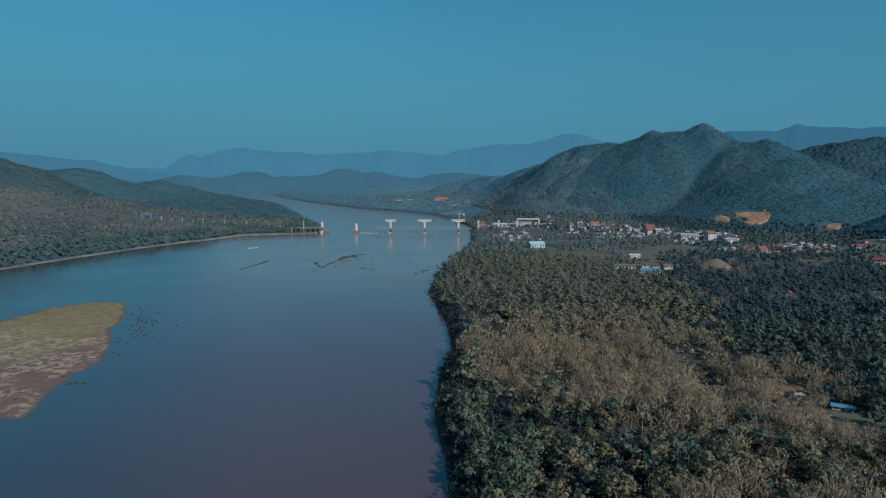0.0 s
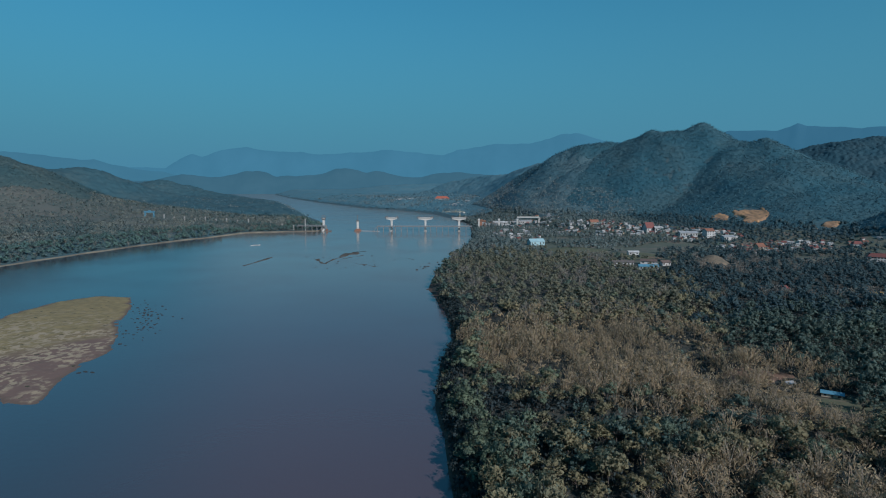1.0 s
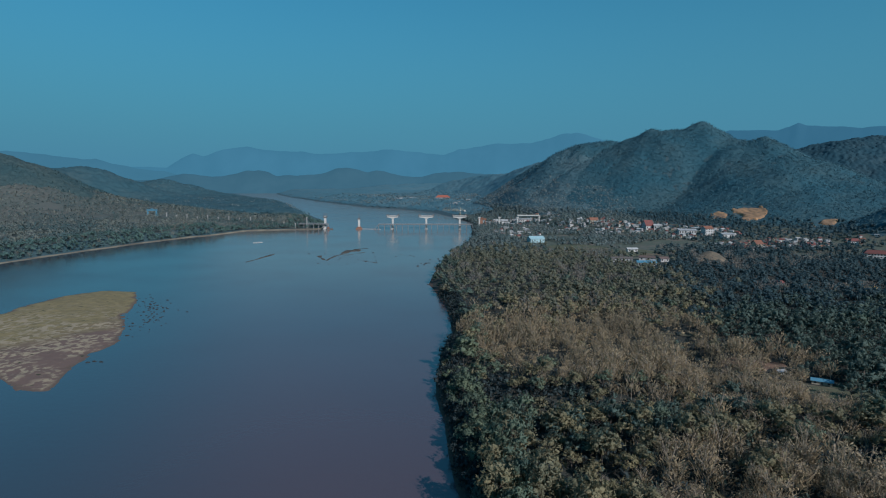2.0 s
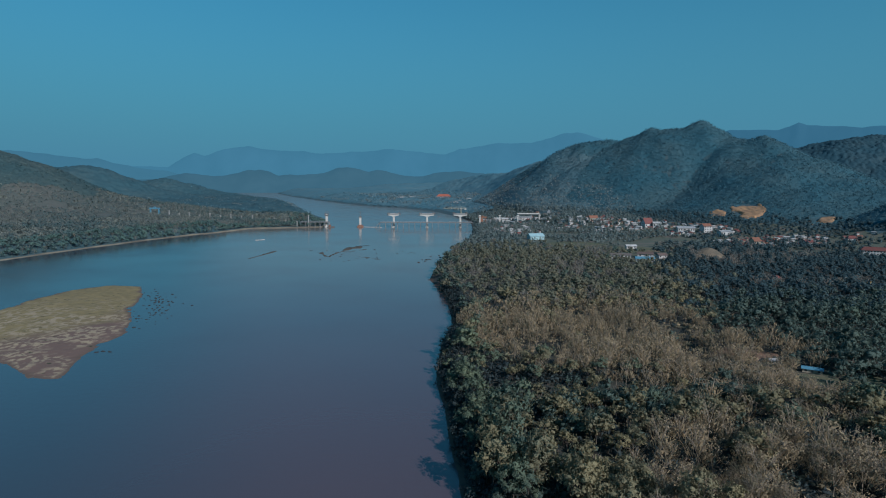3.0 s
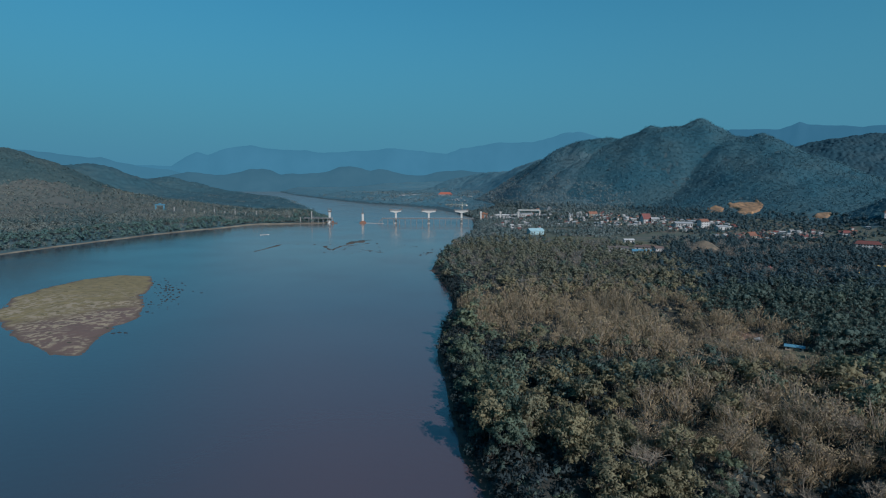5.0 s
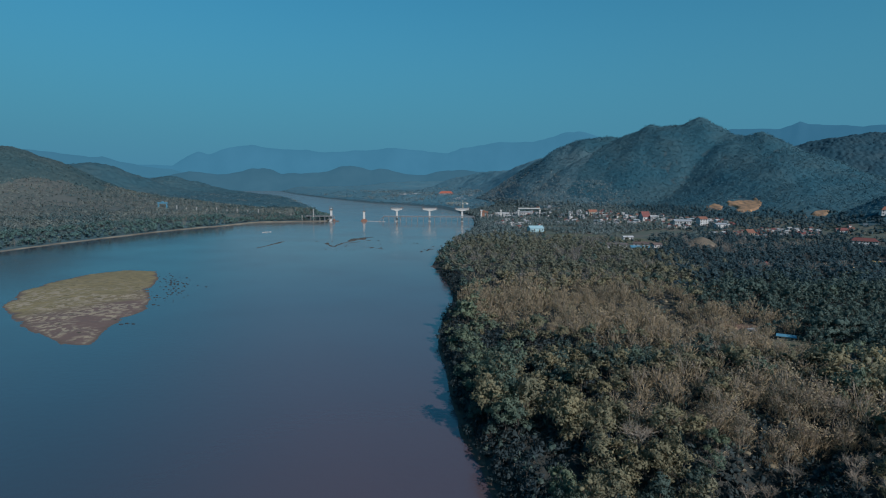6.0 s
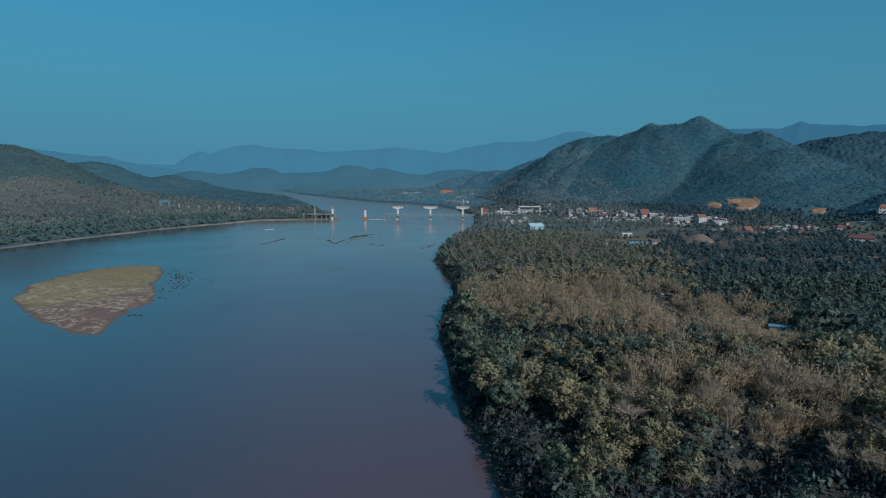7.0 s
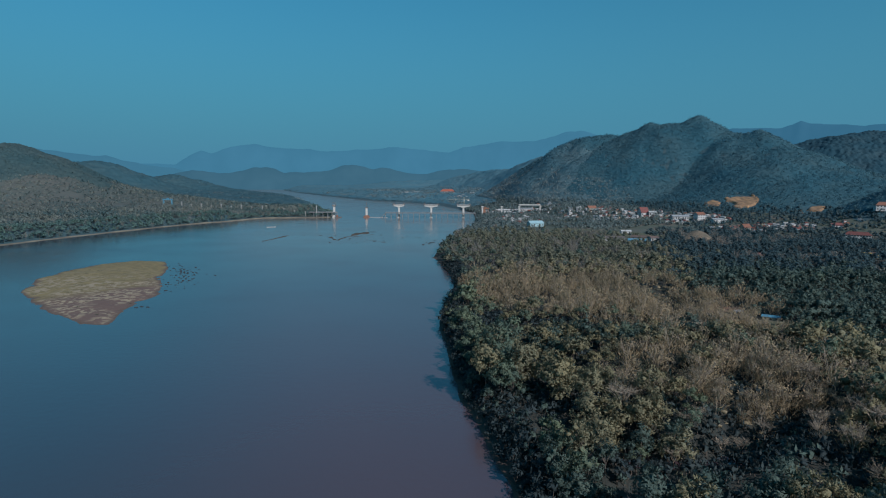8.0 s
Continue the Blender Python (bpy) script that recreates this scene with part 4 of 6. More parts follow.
def plain_tree(height, radius, leaves, size):
    """A far tree: a short stem, three inner masses of foliage and leaf sprays round them."""
    t = Shape()
    t.branch((0, 0, -1), (0, 0, height * 0.45), 0.18, 0.12)
    for k in range(3):
        a = k * 2.1 + rng.uniform(-0.4, 0.4)
        out = radius * (rng.uniform(0.35, 0.65) if k else 0.1)
        c = np.array([math.cos(a) * out, math.sin(a) * out, height * (rng.uniform(0.38, 0.56) if k else 0.62)])
        r = radius * rng.uniform(0.52, 0.70)
        t.clump(c, r * 0.66, 6, 2, 0.9, 0.4, 0.5)
        for _ in range(leaves // 3):
            d = rng.normal(size=3)
            d[2] = abs(d[2]) * 1.1 - 0.35
            d /= np.linalg.norm(d)
            way = d + np.array([0, 0, 0.9])
            t.leaf(c + d * r * rng.uniform(0.85, 1.15), d + rng.normal(size=3) * 0.45, size, way / np.linalg.norm(way), True, 0.2)
    return t.arrays()


FARTREE = dict(
    green=[plain_tree(9.0, 3.4, 33, 0.50), plain_tree(8.2, 3.2, 33, 0.50), plain_tree(10.0, 3.0, 33, 0.50)],
    olive=[plain_tree(8.6, 3.3, 33, 0.50), plain_tree(9.2, 3.0, 33, 0.50)],
    dark=[plain_tree(8.8, 3.4, 33, 0.50), plain_tree(8.0, 3.2, 33, 0.50), plain_tree(9.5, 3.0, 33, 0.50)],
    dry=[bare(9.0, 3.2, 3, 1, 0, 12, 0.40, 0.10, 44, 0.16), bare(8.2, 3.0, 3, 1, 0, 12, 0.40, 0.10, 42, 0.16)],
    bare=[bare(9.0, 3.6, 4, 2, 0, 6, 0.4, 0.12, 30, 0.13)])
# leaf sets by distance; both carry haze in their colours
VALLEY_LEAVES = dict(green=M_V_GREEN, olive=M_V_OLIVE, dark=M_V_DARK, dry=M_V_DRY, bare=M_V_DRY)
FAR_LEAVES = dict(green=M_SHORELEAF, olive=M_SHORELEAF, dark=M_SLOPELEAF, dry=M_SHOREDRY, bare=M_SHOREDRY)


def woods(name, x, y, kinds, lo, hi, label_tail, leaves=LEAVES):
    for k, kind in enumerate(KINDS):
        sel = kinds == k
        if sel.sum():
            n = int(sel.sum())
            stamp(name, FARTREE[kind], rows_for(x[sel], y[sel], rng.uniform(lo, hi, n), rng.uniform(0.85, 1.15, n), len(FARTREE[kind])), [BARKS[kind], leaves[kind]],
                  TREE_LABEL[kind].replace("tree", "trees", 1) + label_tail)


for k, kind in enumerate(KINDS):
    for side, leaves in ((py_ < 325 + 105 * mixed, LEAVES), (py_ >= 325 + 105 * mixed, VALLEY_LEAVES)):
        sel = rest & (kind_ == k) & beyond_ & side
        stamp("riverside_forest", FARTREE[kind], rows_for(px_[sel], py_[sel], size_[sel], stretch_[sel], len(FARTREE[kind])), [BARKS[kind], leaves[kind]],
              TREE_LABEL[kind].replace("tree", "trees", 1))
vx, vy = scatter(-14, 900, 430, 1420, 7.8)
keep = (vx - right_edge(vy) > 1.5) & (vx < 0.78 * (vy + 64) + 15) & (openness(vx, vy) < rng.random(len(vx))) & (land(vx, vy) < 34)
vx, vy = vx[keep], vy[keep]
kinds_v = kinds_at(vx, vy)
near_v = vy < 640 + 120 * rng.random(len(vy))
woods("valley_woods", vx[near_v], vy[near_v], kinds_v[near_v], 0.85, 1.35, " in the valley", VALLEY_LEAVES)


def tuft(height, radius, leaves, size, core=0.6):
    """A small far-off crown with no trunk to be seen: leaf sprays on a dome over a close core."""
    t = Shape()
    if core:
        t.clump(np.array([0, 0, height * 0.40]), radius * core, 6, 2, height * 0.5 / radius, 0.35, 0.4)
    for k in range(leaves):
        d = rng.normal(size=3)
        d[2] = abs(d[2])
        d /= np.linalg.norm(d)
        p = np.array([0, 0, height * 0.42]) + d * (radius, radius, height * 0.55) * rng.uniform(0.75, 1.1)
        way = d + np.array([0, 0, 1.3])
        t.leaf(p, d + rng.normal(size=3) * 0.35, size * rng.uniform(0.75, 1.2), way / np.linalg.norm(way), True)
    return t.arrays()


def brush(height, radius, blades, wide):
    """A far-off leafless tree: upright sprays of twigs."""
    t = Shape()
    for k in range(blades):
        a, e = rng.uniform(0, 6.28), math.sqrt(rng.random())
        foot = np.array([math.cos(a) * e * radius * 0.8, math.sin(a) * e * radius * 0.8, height * rng.uniform(0.0, 0.4)])
        way = np.array([math.cos(a) * e * 0.45, math.sin(a) * e * 0.45, 1.0]) + rng.normal(size=3) * 0.15
        t.blade(foot, foot + way * height * rng.uniform(0.4, 0.62), wide, np.array([math.cos(a) * 0.6, math.sin(a) * 0.6, 0.65]) + rng.normal(size=3) * 0.2)
    return t.arrays()


VALLEYTREE = [tuft(7.2, 3.9, 18, 0.62), tuft(6.4, 3.7, 18, 0.60), tuft(8.0, 3.5, 18, 0.60)]
HILLTREE = [tuft(7.0, 3.3, 11, 0.95, 0), tuft(6.2, 3.2, 11, 0.95, 0), tuft(7.6, 3.0, 11, 0.92, 0), tuft(6.6, 3.5, 12, 0.95, 0)]
DRYTUFT = [brush(7.0, 4.0, 18, 0.36), brush(6.2, 4.2, 18, 0.36), brush(7.6, 3.8, 18, 0.34)]
FUZZ = DRYTUFT[:1] + HILLTREE
for k, kind in enumerate(KINDS):
    # left of the hill foot takes leaves with more haze painted in
    for side, leaf in ((vx < 340, M_HAZEDRY if kind in ("dry", "bare") else M_FOOT), (vx >= 340, VALLEY_LEAVES[kind])):
        sel = ~near_v & (kinds_v == k) & side
        n, shapes = int(sel.sum()), FUZZ if kind in ("dry", "bare") else VALLEYTREE
        stamp("valley_woods", shapes, rows_for(vx[sel], vy[sel], rng.uniform(0.7, 1.2, n), rng.uniform(0.85, 1.15, n), len(shapes)), [BARKS[kind], leaf],
              TREE_LABEL[kind].replace("tree", "trees", 1) + " below the hill")

# left bank: green belt by the shore
lx, ly = scatter(-640, -230, 560, 1240, 6.6)
dl_ = np.where(lx > -391, np.minimum((ly - spit(lx)) * 1.3, left_edge(ly) - lx), left_edge(ly) - lx)
keep = (dl_ > 7) & (dl_ < 70 + 30 * fbm(lx, ly, 60, 3, 87)) & (lx > -0.80 * (ly + 64) - 15)
lx, ly, dl_ = lx[keep], ly[keep], dl_[keep]
w = np.stack([1.4 - 0.8 * smooth(dl_, 20, 60), 0.5 + 0 * lx, 0.8 + np.clip(2 * fbm(lx, ly, 45, 3, 89), 0, 2), 0.15 + 1.2 * smooth(dl_, 30, 70)], -1)
w /= w.sum(-1, keepdims=True)
kinds_l = (rng.random(len(lx))[:, None] > np.cumsum(w, -1)).sum(-1).clip(0, 3)
woods("far_bank_woods", lx, ly, kinds_l, 0.75, 1.4, " on the far bank", FAR_LEAVES)


# the wooded hill over the town and its neighbours
CUTS = ((494, 938, 23, 32), (455, 957, 11, 18), (557, 846, 14, 14), (486, 915, 17, 19), (552, 836, 11, 11))


def cut_here(x, y):
    return np.any([((x - cx) / rx) ** 2 + ((y - cy) / ry) ** 2 < 1 for cx, cy, rx, ry in CUTS], axis=0)


hx, hy = scatter(40, 1180, 740, 1640, 5.6)
keep = (land(hx, hy) >= 26) & (hx - right_edge(hy) > 40) & (hy < np.interp(hx, [300, 385, 464, 569, 605, 643, 690, 760, 1000], [1640, 1460, 1390, 1345, 1300, 1240, 1120, 1020, 950])) & (hx < 0.78 * (hy + 64) + 15) & ~cut_here(hx, hy)
hx, hy = hx[keep], hy[keep]
n = len(hx)
flank = (hx < 340 + 80 * fbm(hx, hy, 70, 3, 93)) & (land(hx, hy) < 84 + 60 * fbm(hx, hy, 60, 3, 95)) & (rng.random(n) < 0.75)
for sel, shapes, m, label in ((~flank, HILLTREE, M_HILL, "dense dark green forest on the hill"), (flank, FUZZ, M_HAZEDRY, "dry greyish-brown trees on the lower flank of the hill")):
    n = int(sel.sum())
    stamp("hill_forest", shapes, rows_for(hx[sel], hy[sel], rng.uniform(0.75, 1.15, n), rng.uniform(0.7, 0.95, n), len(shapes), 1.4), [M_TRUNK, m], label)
ex, ey = scatter(-560, -228, 580, 1085, 4.6)
ed = np.where(ex > -391, (ey - spit(ex)) * 1.6, left_edge(ey) - ex)
ex, ey = ex[(ed > 8) & (ed < 26)], ey[(ed > 8) & (ed < 26)]
n = len(ex)
stamp("shore_bushes", HILLTREE, rows_for(ex, ey, rng.uniform(0.3, 0.6, n), rng.uniform(0.8, 1.2, n), 4, 0.3), [M_BARK, M_SHORELEAF], "green bushes above the far beach", "bushes")
bx, by = scatter(-1050, -230, 620, 1400, 6.2)
keep = (left_edge(by) - bx > 55) & ((bx < -391) | (by - spit(bx) > 45)) & (bx > -0.80 * (by + 64) - 15) & (fbm(bx, by, 50, 3, 91) > -0.45)
bx, by = bx[keep], by[keep]
dry = fbm(bx, by, 130, 4, 85) + 0.25 * rng.normal(size=len(bx)) - 1.0 * smooth(land(bx, by) + 45 * fbm(bx, by, 160, 3, 171), 45, 95) > -0.22
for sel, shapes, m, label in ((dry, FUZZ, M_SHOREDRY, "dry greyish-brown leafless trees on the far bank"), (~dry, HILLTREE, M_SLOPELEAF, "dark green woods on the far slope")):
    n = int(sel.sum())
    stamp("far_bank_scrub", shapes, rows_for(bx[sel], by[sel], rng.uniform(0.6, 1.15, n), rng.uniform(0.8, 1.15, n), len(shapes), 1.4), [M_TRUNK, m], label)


# closed canopy of the hills: domed crowns side by side
def crowns(x, y, cell, seed):
    """Height from 0 to 1 of a canopy of round crowns about cell metres apart."""
    ix, iy = np.floor(x / cell).astype(np.int64), np.floor(y / cell).astype(np.int64)
    best = np.zeros_like(x)
    for ox in (-1, 0, 1):
        for oy in (-1, 0, 1):
            cx, cy = (ix + ox + lattice(ix + ox, iy + oy, seed)) * cell, (iy + oy + lattice(ix + ox, iy + oy, seed + 1)) * cell
            r = cell * (0.40 + 0.32 * lattice(ix + ox, iy + oy, seed + 2))
            top = 0.55 + 0.45 * lattice(ix + ox, iy + oy, seed + 3)
            best = np.maximum(best, top * np.sqrt(np.clip(1 - ((x - cx) ** 2 + (y - cy) ** 2) / r ** 2, 0, 1)))
    return best


def canopy(name, x0, x1, y0, y1, step, cell, tall, cover, material, label, shade=True):
    x, y = np.arange(x0, x1, step), np.arange(y0, y1, step)
    X, Y = np.meshgrid(x, y)
    X, Y = X + rng.uniform(-0.25, 0.25, X.shape) * step, Y + rng.uniform(-0.25, 0.25, Y.shape) * step
    shown = cover(X, Y)
    Z = land(X, Y) - 0.8 + shown * tall * (0.45 + 0.75 * crowns(X, Y, cell, 201) + 0.25 * fbm(X, Y, 3 * cell, 2, 207))
    faces = grid_faces(len(y), len(x))
    seen = (np.abs(X) < 0.80 * (Y + 64) + 30).ravel()
    faces = faces[(shown.ravel()[faces] > 0.02).any(-1) & seen[faces].any(-1)]
    used, back = np.unique(faces, return_inverse=True)
    me = quads(name, np.stack([X, Y, Z], -1).reshape(-1, 3)[used], back.reshape(-1, 4), [material], None, shade)
    return tagged(new(name, me), label, "forest", kind="stuff")


canopy("hill_canopy", 200, 1180, 760, 1440, 3.6, 9.0, 2.4, lambda x, y: smooth(x + 90 * fbm(x, y, 120, 4, 175), 265, 300) * smooth(land(x, y), 22, 34) * smooth(x - right_edge(y), 20, 60) * ~cut_here(x, y), M_CANOPY, "closed forest canopy on the hill, blue from haze painted into its colour")
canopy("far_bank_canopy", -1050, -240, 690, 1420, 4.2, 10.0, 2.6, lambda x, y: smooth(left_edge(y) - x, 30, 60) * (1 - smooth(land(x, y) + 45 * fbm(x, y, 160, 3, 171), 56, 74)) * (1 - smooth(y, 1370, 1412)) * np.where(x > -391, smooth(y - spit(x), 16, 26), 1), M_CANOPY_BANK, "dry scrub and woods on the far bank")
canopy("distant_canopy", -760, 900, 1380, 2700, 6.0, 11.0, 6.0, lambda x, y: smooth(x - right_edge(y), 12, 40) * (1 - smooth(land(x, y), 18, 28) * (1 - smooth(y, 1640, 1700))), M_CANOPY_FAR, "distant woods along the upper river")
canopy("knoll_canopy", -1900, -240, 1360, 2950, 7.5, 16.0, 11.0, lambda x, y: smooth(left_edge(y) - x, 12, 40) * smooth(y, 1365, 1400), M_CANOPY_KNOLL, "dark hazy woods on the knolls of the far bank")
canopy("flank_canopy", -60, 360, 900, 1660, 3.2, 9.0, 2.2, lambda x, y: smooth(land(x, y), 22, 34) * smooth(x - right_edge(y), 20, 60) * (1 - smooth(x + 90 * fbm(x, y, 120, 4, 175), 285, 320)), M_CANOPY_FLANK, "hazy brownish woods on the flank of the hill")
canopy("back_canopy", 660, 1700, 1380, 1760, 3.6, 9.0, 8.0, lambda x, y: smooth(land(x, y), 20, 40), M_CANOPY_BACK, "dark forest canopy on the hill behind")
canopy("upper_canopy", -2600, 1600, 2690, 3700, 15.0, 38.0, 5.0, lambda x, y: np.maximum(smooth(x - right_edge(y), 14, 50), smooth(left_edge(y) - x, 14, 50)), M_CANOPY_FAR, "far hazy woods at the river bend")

# trees over the valley floor beyond the bridge
qx, qy = scatter(-1000, 420, 1390, 2500, 12.5)
keep = ((qx - right_edge(qy) > 14) | (left_edge(qy) - qx > 14)) & (np.abs(qx) < 0.78 * (qy + 64)) & (land(qx, qy) < 40) & (fbm(qx, qy, 120, 3, 99) > -0.35)
qx, qy = qx[keep], qy[keep]
brown = fbm(qx, qy, 90, 3, 103) > 0.10
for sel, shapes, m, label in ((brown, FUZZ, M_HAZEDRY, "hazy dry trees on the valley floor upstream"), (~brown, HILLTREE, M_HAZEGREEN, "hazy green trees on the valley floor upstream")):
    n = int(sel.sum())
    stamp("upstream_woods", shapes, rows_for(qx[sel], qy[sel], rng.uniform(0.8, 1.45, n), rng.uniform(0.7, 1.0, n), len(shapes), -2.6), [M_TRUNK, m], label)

# bushes that hang over the bank
ux, uy = scatter(-16, 40, 30, 460, 2.6)
d_ = ux - right_edge(uy)
ux, uy = ux[(d_ > -0.8) & (d_ < 9)], uy[(d_ > -0.8) & (d_ < 9)]
BUSH = [leafy(3.4, 2.0, 30, 0.38, 2, 5), leafy(2.6, 1.8, 26, 0.38, 2, 5), leafy(4.6, 2.0, 34, 0.38, 2, 5)]
n = len(ux)
stamp("bank_bushes", BUSH, rows_for(ux, uy, rng.uniform(0.7, 1.35, n), rng.uniform(0.8, 1.3, n), 3, 0.2), [M_TRUNK, M_SHADE], "green bushes overhanging the river bank, the bank's shade painted into their leaves", "bushes")
canopy("far_slope_canopy", -1100, -420, 800, 1420, 2.6, 7.0, 6.0, lambda x, y: smooth(land(x, y) + 45 * fbm(x, y, 160, 3, 171), 52, 66), M_CANOPY_SLOPE, "dark green canopy on the far slope")

# the wood goes on beside and behind
ox, oy = scatter(14, 150, -90, 28, 6.0)
keep = (ox - right_edge(oy) > 1.0)
ox, oy = ox[keep], oy[keep]
kinds_o = kinds_at(ox, oy)
for k, kind in enumerate(KINDS):
    sel = kinds_o == k
    if sel.sum():
        n = int(sel.sum())
        stamp("riverside_forest", MID[kind], rows_for(ox[sel], oy[sel], rng.uniform(0.75, 1.3, n), rng.uniform(0.9, 1.15, n), len(MID[kind])), [BARKS[kind], LEAVES[kind]], TREE_LABEL[kind].replace("tree", "trees", 1))


# ---- shores, sandbar and rocks ----
def shore(name, edge, sign, y0, y1, step, offsets, material, label):
    """A strip of bare ground along the water's edge, just over the ground sheet."""
    y = np.arange(y0, y1, step)
    Y, O = np.meshgrid(y, np.array(offsets), indexing="ij")
    O = O + np.where(O > 0, 1, 0) * (0.35 * O * fbm(Y, O * 0 + 2.0, 40, 3, 101))
    X = edge(Y) + sign * O
    Z = np.maximum(land(X, Y), -0.6 + 0.19 * O) + 0.25
    Z[:, -1] -= 0.9
    f = grid_faces(len(y), len(offsets))
    ob = new(name, quads(name, np.stack([X, Y, Z], -1).reshape(-1, 3), f if sign > 0 else f[:, ::-1], [material], shade=True))
    return tagged(ob, label, "shore", kind="structure")


shore("shore_far", left_edge, -1, 560, 1200, 5, (-5, -1, 1, 2.4, 4, 5.6, 7.2, 9), M_SAND, "narrow sandy beach below the wooded bank")
shore("shore_near", right_edge, 1, 40, 900, 4, (-4, -1, 1, 2.5, 4, 6), M_MUD, "steep reddish mud bank below the trees")

by_, bo = np.meshgrid(np.linspace(-391, -229, 82), np.linspace(-4, 8, 8), indexing="ij")
BY = spit(by_) + bo * (1 + 0.3 * fbm(by_, by_ * 0, 20, 2, 105)) + 1.2 * fbm(by_, bo, 14, 2, 107)
BZ = np.maximum(land(by_, BY), -0.5 + 0.12 * (bo + 3)) + 0.6 + 0.1 * fbm(by_, BY, 5, 2, 109) - np.where(bo < -3, 0.5, 0) - np.where(bo > 7.6, 1.6, 0)
beach = new("shore_spit", quads("shore_spit", np.stack([by_, BY, BZ], -1).reshape(-1, 3), grid_faces(82, 8)[:, ::-1], [M_SAND], shade=True))
tagged(beach, "pale sandy beach round the tip of the spit", "shore", kind="structure")

SANDBAR = ((-281, 318), (-306, 366), (-309, 407), (-302, 447), (-283, 468), (-255, 462), (-238, 432), (-226, 400), (-208, 360), (-188, 318), (-188, 291), (-182, 258), (-175, 236), (-189, 236), (-212, 254), (-237, 273))


def inside_by(x, y, outline):
    """Signed distance to an outline, positive inside."""
    best, inside = np.full(x.shape, 1e9), np.zeros(x.shape, bool)
    for (ax, ay), (bx_, by_) in zip(outline, outline[1:] + outline[:1]):
        t = np.clip(((x - ax) * (bx_ - ax) + (y - ay) * (by_ - ay)) / ((bx_ - ax) ** 2 + (by_ - ay) ** 2), 0, 1)
        best = np.minimum(best, np.hypot(x - ax - t * (bx_ - ax), y - ay - t * (by_ - ay)))
        inside ^= ((ay > y) != (by_ > y)) & (x < (bx_ - ax) * (y - ay) / (by_ - ay + 1e-9) + ax)
    return np.where(inside, best, -best)


sx, sy = np.arange(-325, -165, 1.6), np.arange(226, 490, 1.6)
SX, SY = np.meshgrid(sx, sy)
D = inside_by(SX, SY, SANDBAR) + 2.2 * fbm(SX, SY, 34, 2, 111) + 1.6 * fbm(SX, SY, 6, 3, 113)
SZ = 1.5 * (1 - np.exp(-np.clip(D, -6, 99) / 16)) - 0.02 + np.where(D > 1, 0.28 * fbm(SX, SY, 6, 3, 115) + 0.3 * fbm(SX * 1.0, SY * 2.2, 22, 3, 117), 0)
sf = grid_faces(len(sy), len(sx))
ok = (D.ravel()[sf] > -4).any(-1)
bar = new("sandbar", quads("sandbar", np.stack([SX, SY, SZ], -1).reshape(-1, 3), sf[ok], [M_BAR], shade=True))
tagged(bar, "low sandbar with dry grass and pale sand patches", "sandbar", kind="structure")


def rock_mesh(seed):
    bm = bmesh.new()
    bmesh.ops.create_icosphere(bm, subdivisions=2, radius=1)
    for v in bm.verts:
        k = 1 + 0.45 * noise.noise(v.co * 1.3 + Vector((seed * 7.1, 0, 0)))
        v.co = Vector((v.co.x * k, v.co.y * k * 0.8, v.co.z * k * 0.45))
    return bm


ROCKS = []
for k in range(4):
    r = part("river_rock", rock_mesh(k), M_ROCK)
    tagged(r, "dark wet rock breaking the river surface", "rock", "rocks in the river")
    ROCKS.append(r)


def rocks(cx, cy, rx, ry, slant, count, lo, hi):
    for _ in range(count):
        u, v = rng.normal(size=2) * 0.5
        x, y, s = cx + u * rx, cy + v * ry + slant * u * rx, rng.uniform(lo, hi)
        m = Matrix.LocRotScale((x, y, -0.12 * s), Euler((0, 0, rng.uniform(-0.5, 0.5))), (s * rng.uniform(0.9, 1.6), s, s * rng.uniform(0.9, 1.6)))
        r = copy_thing(ROCKS[int(rng.integers(4))], Matrix())
        r.matrix_basis = m


for k, r in enumerate(ROCKS):
    r.matrix_basis = Matrix.LocRotScale((-118 + 4 * k, 765 + 3 * k, -0.1), None, (3, 2, 1))
rocks(-214, 408, 26, 20, -1.3, 62, 0.3, 0.85)
rocks(-194, 362, 12, 24, -0.6, 40, 0.3, 0.8)
rocks(-178, 277, 4, 3, 0, 4, 0.6, 1.0)
rocks(-300, 405, 5, 22, 0, 6, 0.6, 1.2)


def shoal(line, wide, height, label):
    """A low winding bank of rock and gravel that just breaks the surface."""
    xs, ys = [p[0] for p in line], [p[1] for p in line]
    x, y = np.arange(min(xs) - 10, max(xs) + 10, 1.0), np.arange(min(ys) - 22, max(ys) + 22, 2.0)
    X, Y = np.meshgrid(x, y)
    near = np.full(X.shape, 1e9)
    for (ax, ay), (bx_, by_) in zip(line, line[1:]):
        t = np.clip(((X - ax) * (bx_ - ax) + (Y - ay) * (by_ - ay)) / ((bx_ - ax) ** 2 + (by_ - ay) ** 2), 0, 1)
        near = np.minimum(near, np.hypot(X - ax - t * (bx_ - ax), (Y - ay - t * (by_ - ay)) * 0.55))
    d = wide - near + 1.5 * wide * fbm(X, Y * 0.5, 9, 4, 121)
    Z = height * (1 - np.exp(-np.clip(d, -4, 50) / 3)) + 0.3 * fbm(X, Y, 5, 2, 123) * (d > 0) - 0.05
    f = grid_faces(len(y), len(x))
    f = f[(d.ravel()[f] > -2).any(-1)]
    return tagged(new("shoal", quads("shoal", np.stack([X, Y, Z], -1).reshape(-1, 3), f, [M_SHOAL], shade=True)), label, "shoal", kind="structure")


